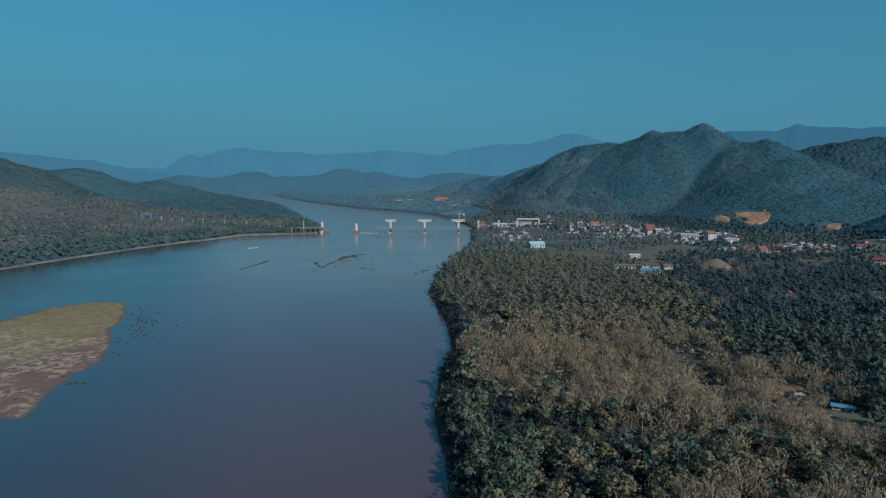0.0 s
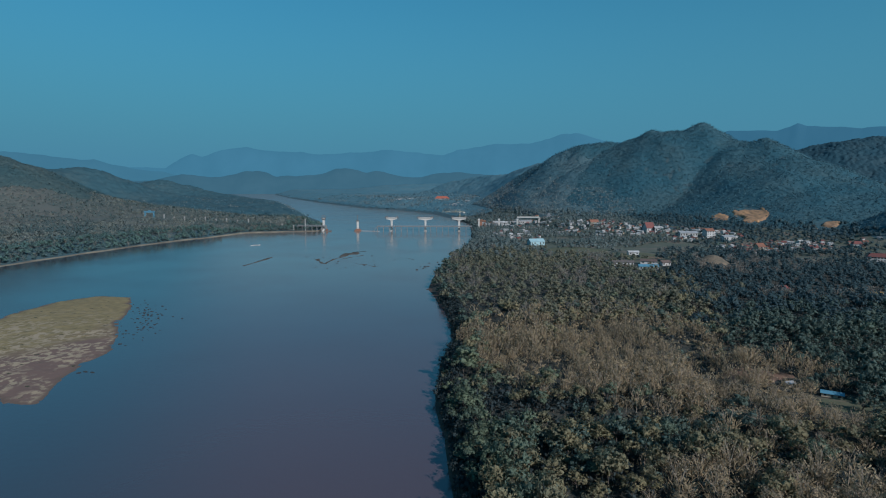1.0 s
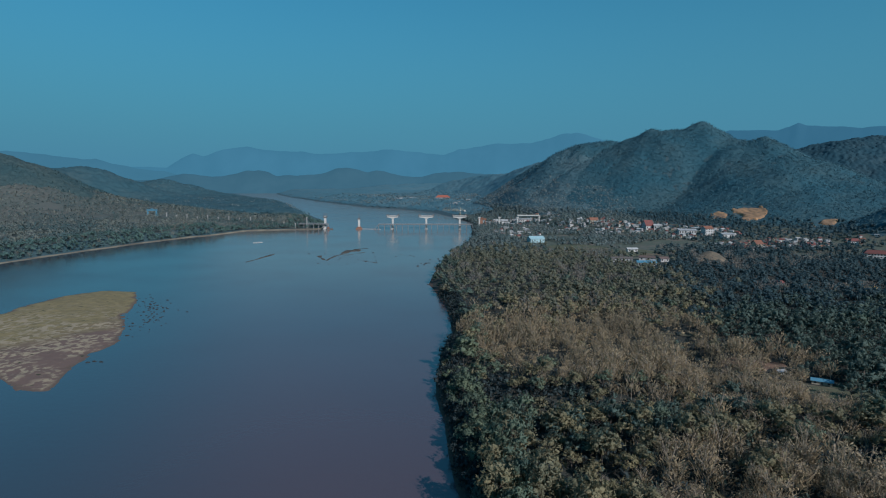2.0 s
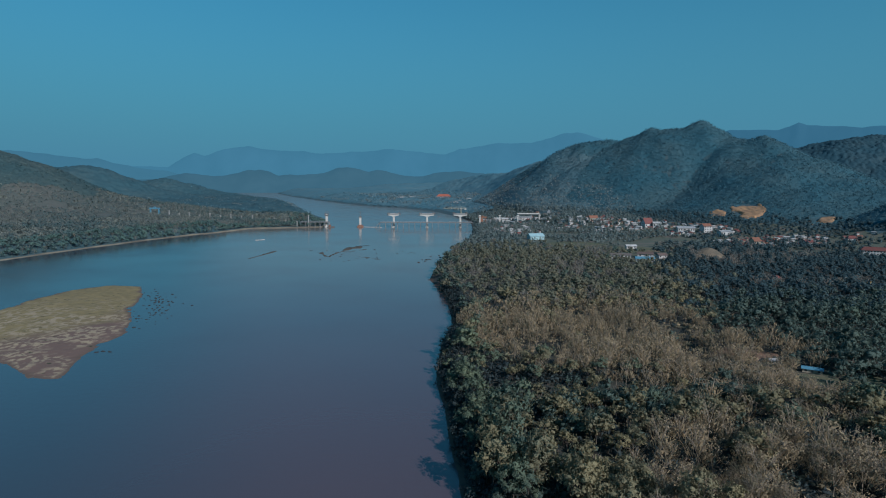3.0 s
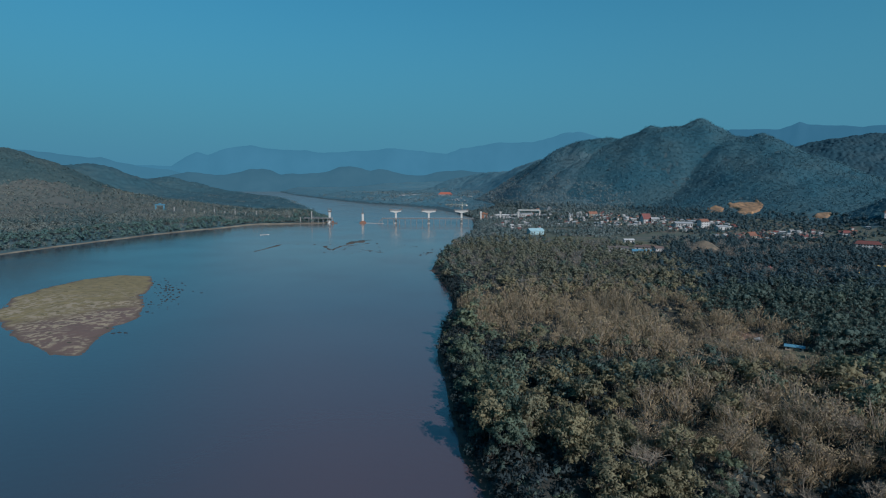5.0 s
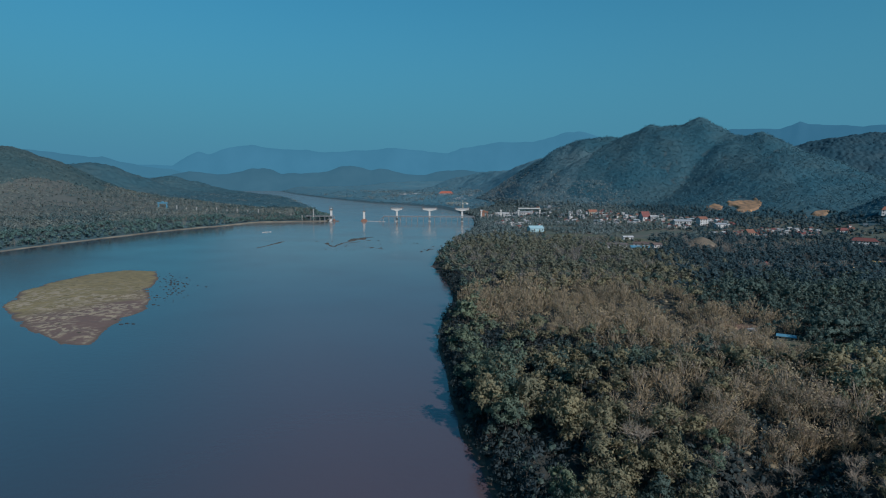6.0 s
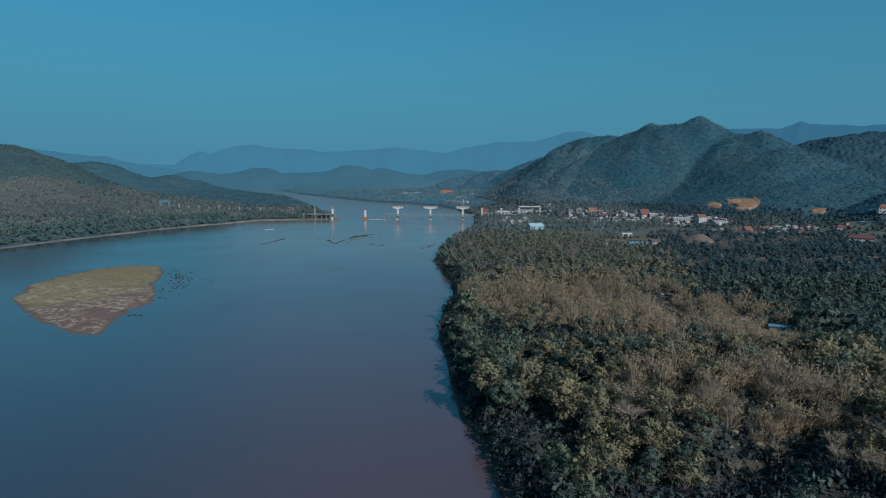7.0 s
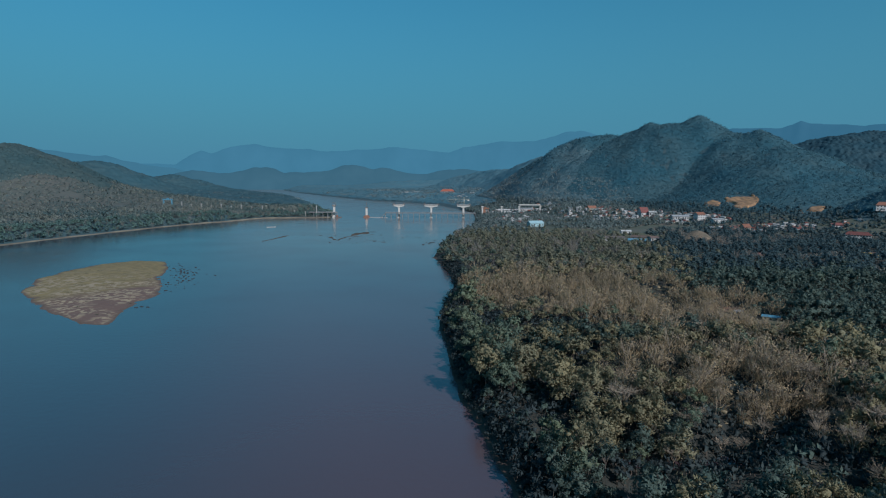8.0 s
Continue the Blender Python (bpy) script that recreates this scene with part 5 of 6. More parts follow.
shoal(((-152, 695), (-142, 667), (-135, 657), (-135, 678), (-131, 701), (-127, 713)), 2.2, 0.8, "dark rocky shoal winding in midstream")
shoal(((-128, 725), (-125, 745), (-114, 751)), 4.2, 1.1, "dark rocky shoal in midstream")
shoal(((-99, 657), (-88, 652), (-75, 637)), 1.5, 0.6, "thin dark gravel shoal in midstream")
shoal(((-131, 689), (-120, 707), (-102, 732)), 1.3, 0.5, "thin dark gravel shoal in midstream")
shoal(((-222, 642), (-217, 670), (-212, 708)), 2.2, 0.7, "thin dark gravel shoal in midstream")
rocks(-140, 690, 60, 40, 0.1, 18, 0.5, 1.2)
rocks(-86, 645, 30, 26, 0.2, 10, 0.5, 1.2)
rocks(-60, 690, 60, 20, 0.2, 7, 0.5, 1.0)
rocks(-14, 640, 16, 40, 0.5, 12, 0.6, 1.6)
rocks(-10, 505, 4, 20, 0.0, 10, 0.6, 1.6)

boat = tagged(new("longboat"), "long narrow white wooden river boat on the water", "boat")
boat.matrix_basis = pose(-273, 840, 0, 0, 0, 42) @ Matrix.Diagonal((0.8, 0.7, 0.55, 1))
bm = bmesh.new()
rings = []
for k in range(9):
    u = k / 8 * 2 - 1
    half, sheer = 1.1 * (1 - abs(u) ** 2.5) + 0.08, 0.7 + 0.7 * abs(u) ** 3
    rings.append([bm.verts.new((u * 9, yy * half, zz)) for yy, zz in ((-1, sheer), (-0.7, -0.2), (0.7, -0.2), (1, sheer), (0.8, sheer - 0.1), (0.6, 0.15), (-0.6, 0.15), (-0.8, sheer - 0.1))])
for a, b in zip(rings, rings[1:]):
    for k in range(8):
        bm.faces.new((a[k], a[(k + 1) % 8], b[(k + 1) % 8], b[k]))
bm.faces.new(rings[0])
bm.faces.new(rings[-1][::-1])
part("hull", bm, M_WHITE, boat)
bm = bmesh.new()
box(bm, -4, 3, -0.8, 0.8, 1.7, 1.85, 0.05)
for px in (-3.8, 2.8):
    for py in (-0.7, 0.7):
        beam(bm, (px, py, 0.5), (px, py, 1.7), 0.1)
part("canopy", bm, M_WHITE, boat)


# ---- the unfinished bridge ----
def pier(x, y, z0, height, wide, deep, flare=True):
    thing = tagged(new("bridge_pier"), "pale concrete bridge pier standing in the river", "bridge pier", "piers of the unfinished bridge")
    thing.matrix_basis = pose(x, y, z0)
    bm = bmesh.new()
    box(bm, -wide / 2, wide / 2, -deep / 2, deep / 2, -3, height, 0.35)
    part("shaft", bm, M_CONCRETE, thing)
    bm = bmesh.new()
    box(bm, -wide * 0.8, wide * 0.8, -deep * 0.75, deep * 0.75, -3.0, 1.3, 0.2)
    part("pile_cap", bm, M_CONCRETE, thing)
    return thing


def haunch(bm, length, wide, top, deep_mid, deep_end):
    """A box girder segment over a pier, deep in the middle and thin at its ends."""
    prof = [(-length / 2, top), (length / 2, top), (length / 2, top - deep_end), (length * 0.22, top - deep_end - (deep_mid - deep_end) * 0.45),
            (2.0, top - deep_mid), (-2.0, top - deep_mid), (-length * 0.22, top - deep_end - (deep_mid - deep_end) * 0.45), (-length / 2, top - deep_end)]
    a = [bm.verts.new((px, -wide / 2, pz)) for px, pz in prof]
    b = [bm.verts.new((px, wide / 2, pz)) for px, pz in prof]
    bm.faces.new(a)
    bm.faces.new(b[::-1])
    for k in range(len(prof)):
        j = (k + 1) % len(prof)
        bm.faces.new((a[j], a[k], b[k], b[j]))
    return bm


def hammerhead(x, y, height, length):
    """A pier with the first balanced segments of the deck, its form travellers and rails."""
    thing = pier(x, y, 0, height - 4.5, 3.4, 6.0)
    thing["label"] = "concrete pier with a T-shaped deck segment under construction"
    bm = bmesh.new()
    haunch(bm, length, 8.0, height, 5.0, 2.6)
    deck = part("deck_segment", bm, M_CONCRETE, thing)
    bm = bmesh.new()
    box(bm, -length / 2 - 0.4, length / 2 + 0.4, -5.6, 5.6, height + 0.01, height + 0.5)
    part("deck_slab", bm, M_CONCRETE, thing)
    for side in (-1, 1):
        bm = bmesh.new()
        end = side * (length / 2 + 2.2)
        inner = side * (length / 2 - 3.5)
        for yy in (-3.5, 3.5):
            beam(bm, (inner, yy, height + 0.5), (end, yy, height + 0.6), 0.45)
            beam(bm, (inner, yy, height + 0.6), (side * length / 2, yy, height + 3.0), 0.35)
            beam(bm, (side * length / 2, yy, height + 3.0), (end, yy, height + 0.6), 0.35)
            beam(bm, (end, yy, height + 0.6), (end, yy, height - 3.2), 0.25)
        beam(bm, (end, -4.5, height - 3.2), (end, 4.5, height - 3.2), 0.4)
        beam(bm, (end, -4.5, height + 0.6), (end, 4.5, height + 0.6), 0.4)
        part("form_traveller", bm, M_STEEL, thing)
    bm = bmesh.new()
    for k in range(9):
        px = -length / 2 + length * k / 8
        beam(bm, (px, -5.5, height + 0.5), (px, -5.5, height + 1.7), 0.12)
    beam(bm, (-length / 2, -5.5, height + 1.7), (length / 2, -5.5, height + 1.7), 0.12)
    part("guard_rail", bm, M_ORANGE, thing, "orange safety railing")
    return thing


DECK = 25.0
PIERS = ((-96.8, 1083, 20), (-34.2, 1086, 26), (28.4, 1090, 25))
for x, y, length in PIERS:
    hammerhead(x, y, DECK, length)

tower_a = pier(-222.5, 1080, 0, 24, 3.6, 6)
tower_a["label"] = "tall concrete pier with formwork at its top beside the bank"
bm = bmesh.new()
box(bm, -3.2, 3.2, -4.5, 4.5, 21.5, 23.2)
for px in (-2.8, 2.8):
    for py in (-4, 4):
        beam(bm, (px, py, 23), (px, py, 28.5), 0.3)
for z in (25.5, 28.3):
    beam(bm, (-2.8, -4, z), (2.8, -4, z), 0.3)
    beam(bm, (-2.8, 4, z), (2.8, 4, z), 0.3)
part("formwork", bm, M_STEEL, tower_a, "dark steel formwork and scaffold")
tower_b = pier(-159.8, 1082, 0, 19, 3.6, 6)
tower_b["label"] = "short concrete pier rising from an orange cofferdam"
bm = bmesh.new()
box(bm, -5.5, 5.5, -6, 6, -1.5, 2.4, 0.3)
box(bm, -3.4, 3.4, -4.4, 4.4, 2.4, 4.4, 0.3)
part("cofferdam", bm, M_RUSTY, tower_b, "orange steel cofferdam")
bm = bmesh.new()
box(bm, -2.4, 2.4, -3.6, 3.6, 18.2, 19.6)
for px in (-0.6, 0.6):
    beam(bm, (px, 0, 19), (px * 0.4, 0, 30), 0.32)
for k in range(6):
    beam(bm, (-0.55, 0, 20 + k * 1.6), (0.55, 0, 21 + k * 1.6), 0.18)
part("mast", bm, M_STEEL, tower_b, "thin steel mast")


# temporary trestle beside the piers
def trestle(x0, x1, y0, y1, spacing, broken):
    thing = tagged(new("trestle_bridge"), "grey steel work trestle on thin piles across the river", "trestle bridge")
    thing.matrix_basis = pose(0, 0, 0)
    n = int((x1 - x0) / spacing)
    at = lambda u: (x0 + (x1 - x0) * u, y0 + (y1 - y0) * u)
    bm = bmesh.new()
    a, b = at(0), at(1)
    for off in (-2.6, 2.6):
        beam(bm, (a[0], a[1] + off, 9.6), (b[0], b[1] + off, 9.6), 0.35, 1.1)
    beam(bm, (a[0], a[1], 10.4), (b[0], b[1], 10.4), 6.4, 0.3)
    part("deck", bm, M_TRESTLE, thing)
    bm = bmesh.new()
    for off in (-3.1, 3.1):
        beam(bm, (a[0], a[1] + off, 11.6), (b[0], b[1] + off, 11.6), 0.12)
    part("railing", bm, M_GREY, thing)
    for k in range(n + 1):
        x, y = at(k / n)
        bm = bmesh.new()
        for off in (-2.4, 2.4):
            taper(bm, (x, y + off, -3), (x, y + off, 9.2), 0.42, 0.42, 7)
        beam(bm, (x, y - 2.4, 3), (x, y + 2.4, 8), 0.22)
        beam(bm, (x, y - 3.2, 9.0), (x, y + 3.2, 9.0), 0.5)
        part("pile_bent", bm, M_TRESTLE, thing)
    if broken:
        bm = bmesh.new()
        for off in (-2, 2):
            beam(bm, (x0, y0 + off, 9.4), (x0 - 9, y0 + off, -0.5), 0.7)
        part("ramp", bm, M_TRESTLE, thing)
    return thing


trestle(-122, 52, 1072, 1079, 10.5, True)
trestle(-270, -216, 1074, 1074, 9.0, False)
walkway = tagged(new("floating_walkway"), "thin pale pontoon line between pier and trestle", "walkway")
bm = bmesh.new()
for k in range(12):
    box(bm, -154 + k * 3.0, -151.3 + k * 3.0, 1081 - k * 0.7, 1082.6 - k * 0.7, -0.2, 0.7, 0.1)
part("pontoon", bm, M_GREY, walkway)
barge = tagged(new("work_barge"), "brown steel work barge moored beside a pier", "barge")
barge.matrix_basis = pose(-213, 1072, 0)
bm = bmesh.new()
box(bm, -6, 6, -3, 3, -0.6, 1.6, 0.4)
part("hull", bm, M_STEEL, barge)
bm = bmesh.new()
box(bm, -4.5, -0.5, -2, 2, 1.6, 4.4, 0.15)
part("cabin", bm, M_ORANGE, barge)


def tower_crane(x, y, z, height, jib, turn):
    thing = tagged(new("tower_crane"), "slender pale yellow tower crane over the bridge works", "crane")
    thing.matrix_basis = pose(x, y, z, 0, 0, turn)
    bm = bmesh.new()
    for px, py in ((-0.8, -0.8), (0.8, -0.8), (0.8, 0.8), (-0.8, 0.8)):
        beam(bm, (px, py, 0), (px, py, height), 0.18)
    for k in range(int(height / 2)):
        s = 0.8 if k % 2 else -0.8
        beam(bm, (-s, -0.8, k * 2), (s, -0.8, k * 2 + 2), 0.10)
        beam(bm, (-0.8, s, k * 2), (-0.8, -s, k * 2 + 2), 0.10)
    part("mast", bm, M_JIB, thing)
    bm = bmesh.new()
    for yy, zz in ((-0.6, 0), (0.6, 0), (0, 1.3)):
        beam(bm, (-jib, yy, height + zz), (jib * 0.3, yy, height + zz), 0.15)
    for k in range(int(jib * 1.3 / 2)):
        px = -jib + 2 * k
        beam(bm, (px, -0.6, height), (px + 1, 0, height + 1.3), 0.08)
        beam(bm, (px + 1, 0, height + 1.3), (px + 2, 0.6, height), 0.08)
    part("jib", bm, M_JIB, thing)
    bm = bmesh.new()
    beam(bm, (0, 0, height), (0, 0, height + 5), 0.5)
    beam(bm, (0, 0, height + 5), (-jib * 0.7, 0, height + 1.3), 0.1)
    beam(bm, (0, 0, height + 5), (jib * 0.28, 0, height + 1.0), 0.1)
    part("apex", bm, M_JIB, thing)
    bm = bmesh.new()
    box(bm, jib * 0.2, jib * 0.3, -0.9, 0.9, height - 2.2, height - 0.2, 0.1)
    part("counterweight", bm, M_CONCRETE, thing)
    bm = bmesh.new()
    box(bm, -1.2, 0.9, -1.9, -0.7, height - 1.8, height - 0.2, 0.1)
    part("cab", bm, M_WHITE, thing)
    return thing


tower_crane(30, 1098, 0, 35, 34, 8)


# approach piers on land
def land_pier(x, y, top, wide, label, lip=0.7, material=M_CONCRETE):
    z = float(land(x, y))
    thing = tagged(new("viaduct_pier"), label, "viaduct pier", "viaduct piers on land")
    thing.matrix_basis = pose(x, y, z - 0.5)
    h = top - z + 0.5
    bm = bmesh.new()
    box(bm, -wide / 2, wide / 2, -1.4, 1.4, -0.5, h - 2.2, 0.25)
    part("shaft", bm, material, thing)
    bm = bmesh.new()
    box(bm, -wide / 2 - lip, wide / 2 + lip, -1.9 - lip, 1.9 + lip, h - 2.2, h, 0.2)
    part("cap", bm, material, thing)


for k in range(14):
    if k != 4:
        x = -255 - 23.1 * k
        land_pier(x, 1072 + 6.6 * k, (float(land(x, 1072 + 6.6 * k)) + 10.2 if k else 24.0) + 1.6 * math.sin(3.0 * k) - 1.2, 1.5, "pale concrete viaduct pier rising out of the far woods", 0.05, M_HAZE_CONCRETE)
for x, y in ((66, 1098), (104, 1101), (139, 1105), (181, 1110), (204, 1115)):
    land_pier(x, y, DECK - 2.5, 2.8, "pale concrete viaduct pier beside the town")


def viaduct_deck(x0, x1, y, z, label):
    thing = tagged(new("viaduct_deck"), label, "viaduct", "finished viaduct spans")
    bm = bmesh.new()
    box(bm, x0, x1, y - 2.6, y + 2.6, z - 2.4, z - 0.4, 0.2)
    part("girder", bm, M_CONCRETE, thing)
    bm = bmesh.new()
    box(bm, x0, x1, y - 5.2, y + 5.2, z - 0.4, z, 0.05)
    part("slab", bm, M_CONCRETE, thing)
    for yy in (-5.0, 5.0):
        bm = bmesh.new()
        box(bm, x0, x1, y + yy - 0.15, y + yy + 0.15, z, z + 1.1)
        part("parapet", bm, M_CONCRETE, thing)


viaduct_deck(139, 181, 1107, DECK, "white concrete viaduct span on piers at the edge of town")


def gantry(x, y, z, wide, high, material, label, clad=False):
    thing = tagged(new("gantry_crane"), label, "gantry crane")
    thing.matrix_basis = pose(x, y, z)
    bm = bmesh.new()
    box(bm, -wide / 2 - 2, wide / 2 + 2, -1.5, 1.5, high - 2.6, high, 0.2)
    part("girder", bm, material, thing)
    for side in (-1, 1):
        bm = bmesh.new()
        for yy in (-3, 3):
            beam(bm, (side * wide / 2, yy, 0), (side * wide / 2, yy * 0.3, high - 2.6), 1.0)
        beam(bm, (side * wide / 2, -3, 1), (side * wide / 2, 3, 1), 0.8)
        part("leg_frame", bm, material, thing)
    if clad:
        bm = bmesh.new()
        box(bm, -wide / 2 + 1, wide / 2 - 5, -0.3, 0.3, high * 0.25, high - 3.4, 0.1)
        part("cladding", bm, material, thing)
    bm = bmesh.new()
    box(bm, -2, 2, -2.2, 2.2, high, high + 1.8, 0.2)
    part("trolley", bm, material, thing)
    return thing


gantry(-588, 1166, float(land(-588, 1166)), 17, 12.5, M_BLUE, "blue steel gantry crane among the far trees")
gantry(72, 1108, float(land(72, 1108)), 12, 14, M_RUSTY, "orange steel gantry at the bridge head", True)


# ---- buildings ----
def house(kind, wide, deep, eaves, rise, wall_mat, roof_mat, label, category="house", group="", hip=False, storeys=1, bays=3):
    """Walls, an overhanging pitched roof, a door and window panes set in frames. Origin at its base, front towards -y."""
    thing = tagged(new(kind), label, category, group)
    bm = bmesh.new()
    box(bm, -wide / 2, wide / 2, -deep / 2, deep / 2, -1.0, eaves)
    if not hip:
        for s in (-1, 1):
            a = [bm.verts.new((s * (wide / 2 - 0.01), yy, zz)) for yy, zz in ((-deep / 2, eaves), (deep / 2, eaves), (0, eaves + rise))]
            b = [bm.verts.new((s * (wide / 2 - 0.25), yy, zz)) for yy, zz in ((-deep / 2, eaves), (deep / 2, eaves), (0, eaves + rise))]
            bm.faces.new(a)
            bm.faces.new(b[::-1])
    part("wall", bm, wall_mat, thing)
    bm = bmesh.new()
    o, t = 0.8, 0.22
    inset = deep * 0.42 if hip else 0.0
    low = eaves - 0.25
    ring = [(-wide / 2 - o, -deep / 2 - o), (wide / 2 + o, -deep / 2 - o), (wide / 2 + o, deep / 2 + o), (-wide / 2 - o, deep / 2 + o)]
    for dz, flip in ((t, False), (0.0, True)):
        v = [bm.verts.new((px, py, low + dz)) for px, py in ring]
        r0, r1 = bm.verts.new((-wide / 2 - o + inset, 0, eaves + rise + dz + 0.05)), bm.verts.new((wide / 2 + o - inset, 0, eaves + rise + dz + 0.05))
        for face in ((v[0], v[1], r1, r0), (v[2], v[3], r0, r1), (v[1], v[2], r1), (v[3], v[0], r0)):
            if hip or len(face) == 4:
                bm.faces.new(face[::-1] if flip else face)
        if flip:
            for k in range(4):
                bm.faces.new((v[k], v[(k + 1) % 4], last[(k + 1) % 4], last[k]))
        last = v
    roof = part("roof", bm, roof_mat, thing)
    bm = bmesh.new()
    beam(bm, (-wide / 2 - o + inset, 0, eaves + rise + t + 0.1), (wide / 2 + o - inset, 0, eaves + rise + t + 0.1), 0.3)
    part("ridge_cap", bm, roof_mat, roof)
    high = eaves / storeys
    for s in range(storeys):
        for k in range(bays):
            px = (k + 0.5) / bays * wide - wide / 2
            if s == 0 and k == bays // 2:
                bm = bmesh.new()
                box(bm, px - 0.6, px + 0.6, -deep / 2 - 0.08, -deep / 2 + 0.1, 0, 2.1)
                part("door", bm, M_STEEL, thing)
                continue
            bm = bmesh.new()
            z0, z1 = s * high + 0.32 * high, s * high + 0.78 * high
            for a, b, c, d in ((-0.85, 0.85, z0 - 0.1, z0), (-0.85, 0.85, z1, z1 + 0.1), (-0.85, -0.75, z0, z1), (0.75, 0.85, z0, z1)):
                box(bm, px + a, px + b, -deep / 2 - 0.1, -deep / 2 + 0.05, c, d)
            window = part("window", bm, M_WHITE, thing)
            bm = bmesh.new()
            box(bm, px - 0.75, px + 0.75, -deep / 2 - 0.04, -deep / 2 + 0.05, z0, z1)
            part("pane", bm, M_GLASS, window, "dark window pane")
    return thing


def put(ob, x, y, turn=0.0, size=1.0, sink=0.0):
    ob.matrix_basis = Matrix.LocRotScale((x, y, float(land(x, y)) - sink), Euler((0, 0, radians(turn))), (size, size, size))
    return ob


put(house("warehouse", 24, 16, 6, 3.6, M_TEAL, M_TEAL, "white warehouse with a pale teal metal roof", "warehouse", bays=5), 126, 792, 14, 0.84)
put(house("school_building", 26, 9, 5.5, 3.2, M_WHITE, M_TILE, "long two-storey white school building with red roof", "school", storeys=2, bays=9, hip=True), 486, 640, -30)
put(house("hall", 20, 12, 7, 4, M_WHITE, M_ORANGE, "white hall with an orange tiled roof", "hall", storeys=2, bays=5, hip=True), 592, 748, -20)
put(house("house", 12, 11, 9.5, 3, M_WHITE, M_ORANGE, "tall white house with an orange tiled roof", "house", storeys=3), 377, 828, 12)
put(house("warehouse", 16, 11, 7, 1.0, M_WHITE, M_GREY, "broad white block with a flat grey roof", "warehouse", bays=5), 390, 797, 6)
put(house("temple_hall", 14, 11, 6, 8, M_WHITE, M_TILE, "white temple hall with a steep red roof", "temple hall"), 311, 884, 20)
put(house("warehouse", 11, 9, 6.5, 1.6, M_WHITE, M_WHITE, "white annexe with a pale roof beside the temple", "house"), 324, 878, -10)
put(house("warehouse", 24, 11, 5.5, 1.6, M_WHITE, M_GREY, "long white shed with a pale metal roof", "shed", bays=7), 352, 838, -4)
put(house("warehouse", 26, 10, 6, 1.5, M_WHITE, M_GREY, "pale market shed with a grey metal roof", "shed", bays=7), 158, 1140, 4)
put(house("warehouse", 22, 11, 6, 1.5, M_WHITE, M_WHITE, "long white shed beside the viaduct", "shed", bays=6), 112, 1130, -4)
put(house("warehouse", 12, 6, 3.6, 1.0, M_WHITE, M_WHITE, "small white building in the fields", "shed"), 228, 695, 2)
put(house("warehouse", 21, 9, 4.0, 1.0, M_WHITE, M_STEEL, "low white building with a dark roof", "shed", bays=6), 188, 604, -3)
put(house("warehouse", 18, 8, 3.6, 1.2, M_WHITE, M_BLUE, "low workshop with a bright blue metal roof", "workshop", bays=5), 203, 570, -8)
put(house("warehouse", 16, 8, 3.6, 1.4, M_WHITE, M_RUST, "low workshop with a rusty red roof", "workshop"), 219, 615, -20)
put(house("warehouse", 9, 7, 3.6, 1.4, M_WHITE, M_RUST, "small house with a dull red roof", "house"), 232, 603, 10)
put(house("house", 10, 7, 3.6, 2.4, M_WHITE, M_TILE, "white gabled house with a red roof in the woods", "house"), 275, 463, 24, 0.8)
put(house("farm_shed", 11, 4.6, 2.6, 0.7, M_CREAM, M_BLUE, "open farm shed with a bright blue metal roof", "shed"), 163, 230, -32, 0.68)
put(house("hut", 6, 4.2, 2.4, 0.9, M_CREAM, M_GREY, "small hut with a grey metal roof", "hut"), 153, 244, 16, 0.62)
put(house("house", 11, 8, 4.5, 2.6, M_WHITE, M_TILE, "white house with a bright red roof near the road", "house"), 466, 730, 12)
put(house("house", 12, 8, 4.5, 2.8, M_WHITE, M_TILE, "white house with a red hipped roof", "house", hip=True), 526, 737, -8)
put(house("hall", 13, 9, 6, 3.5, M_CREAM, M_ORANGE, "hall with an orange-red roof", "hall"), 250, 972, 5)
put(house("house", 10, 9, 7, 4, M_CREAM, M_ORANGE, "cream house with a tall orange gable", "house", storeys=2), 395, 724, 15)


def silo(x, y, high, label):
    thing = tagged(new("silo"), label, "silo", "yellow silos")
    bm = bmesh.new()
    taper(bm, (0, 0, 3.0), (0, 0, high), 1.7, 1.7, 16)
    taper(bm, (0, 0, high), (0, 0, high + 0.7), 1.7, 0.4, 16)
    taper(bm, (0, 0, 1.2), (0, 0, 3.0), 0.4, 1.7, 16)
    part("tank", bm, M_YELLOW, thing)
    for a in range(4):
        bm = bmesh.new()
        px, py = 1.4 * math.cos(a * 1.5708), 1.4 * math.sin(a * 1.5708)
        beam(bm, (px, py, -0.5), (px, py, 3.4), 0.22)
        part("leg", bm, M_STEEL, thing)
    put(thing, x, y)


silo(376, 471, 4.6, "yellow-orange cement silo on steel legs, kept low to fit the camera's view")
silo(381, 470, 4.2, "yellow-orange cement silo among the trees")
put(house("warehouse", 9, 5, 3, 0.8, M_YELLOW, M_YELLOW, "low yellow-orange site hut in the trees", "shed"), 338, 446, 0)
put(house("warehouse", 9, 6, 3.5, 1, M_YELLOW, M_RUST, "low yellow-orange works building by the silos", "shed"), 386, 472, 0)

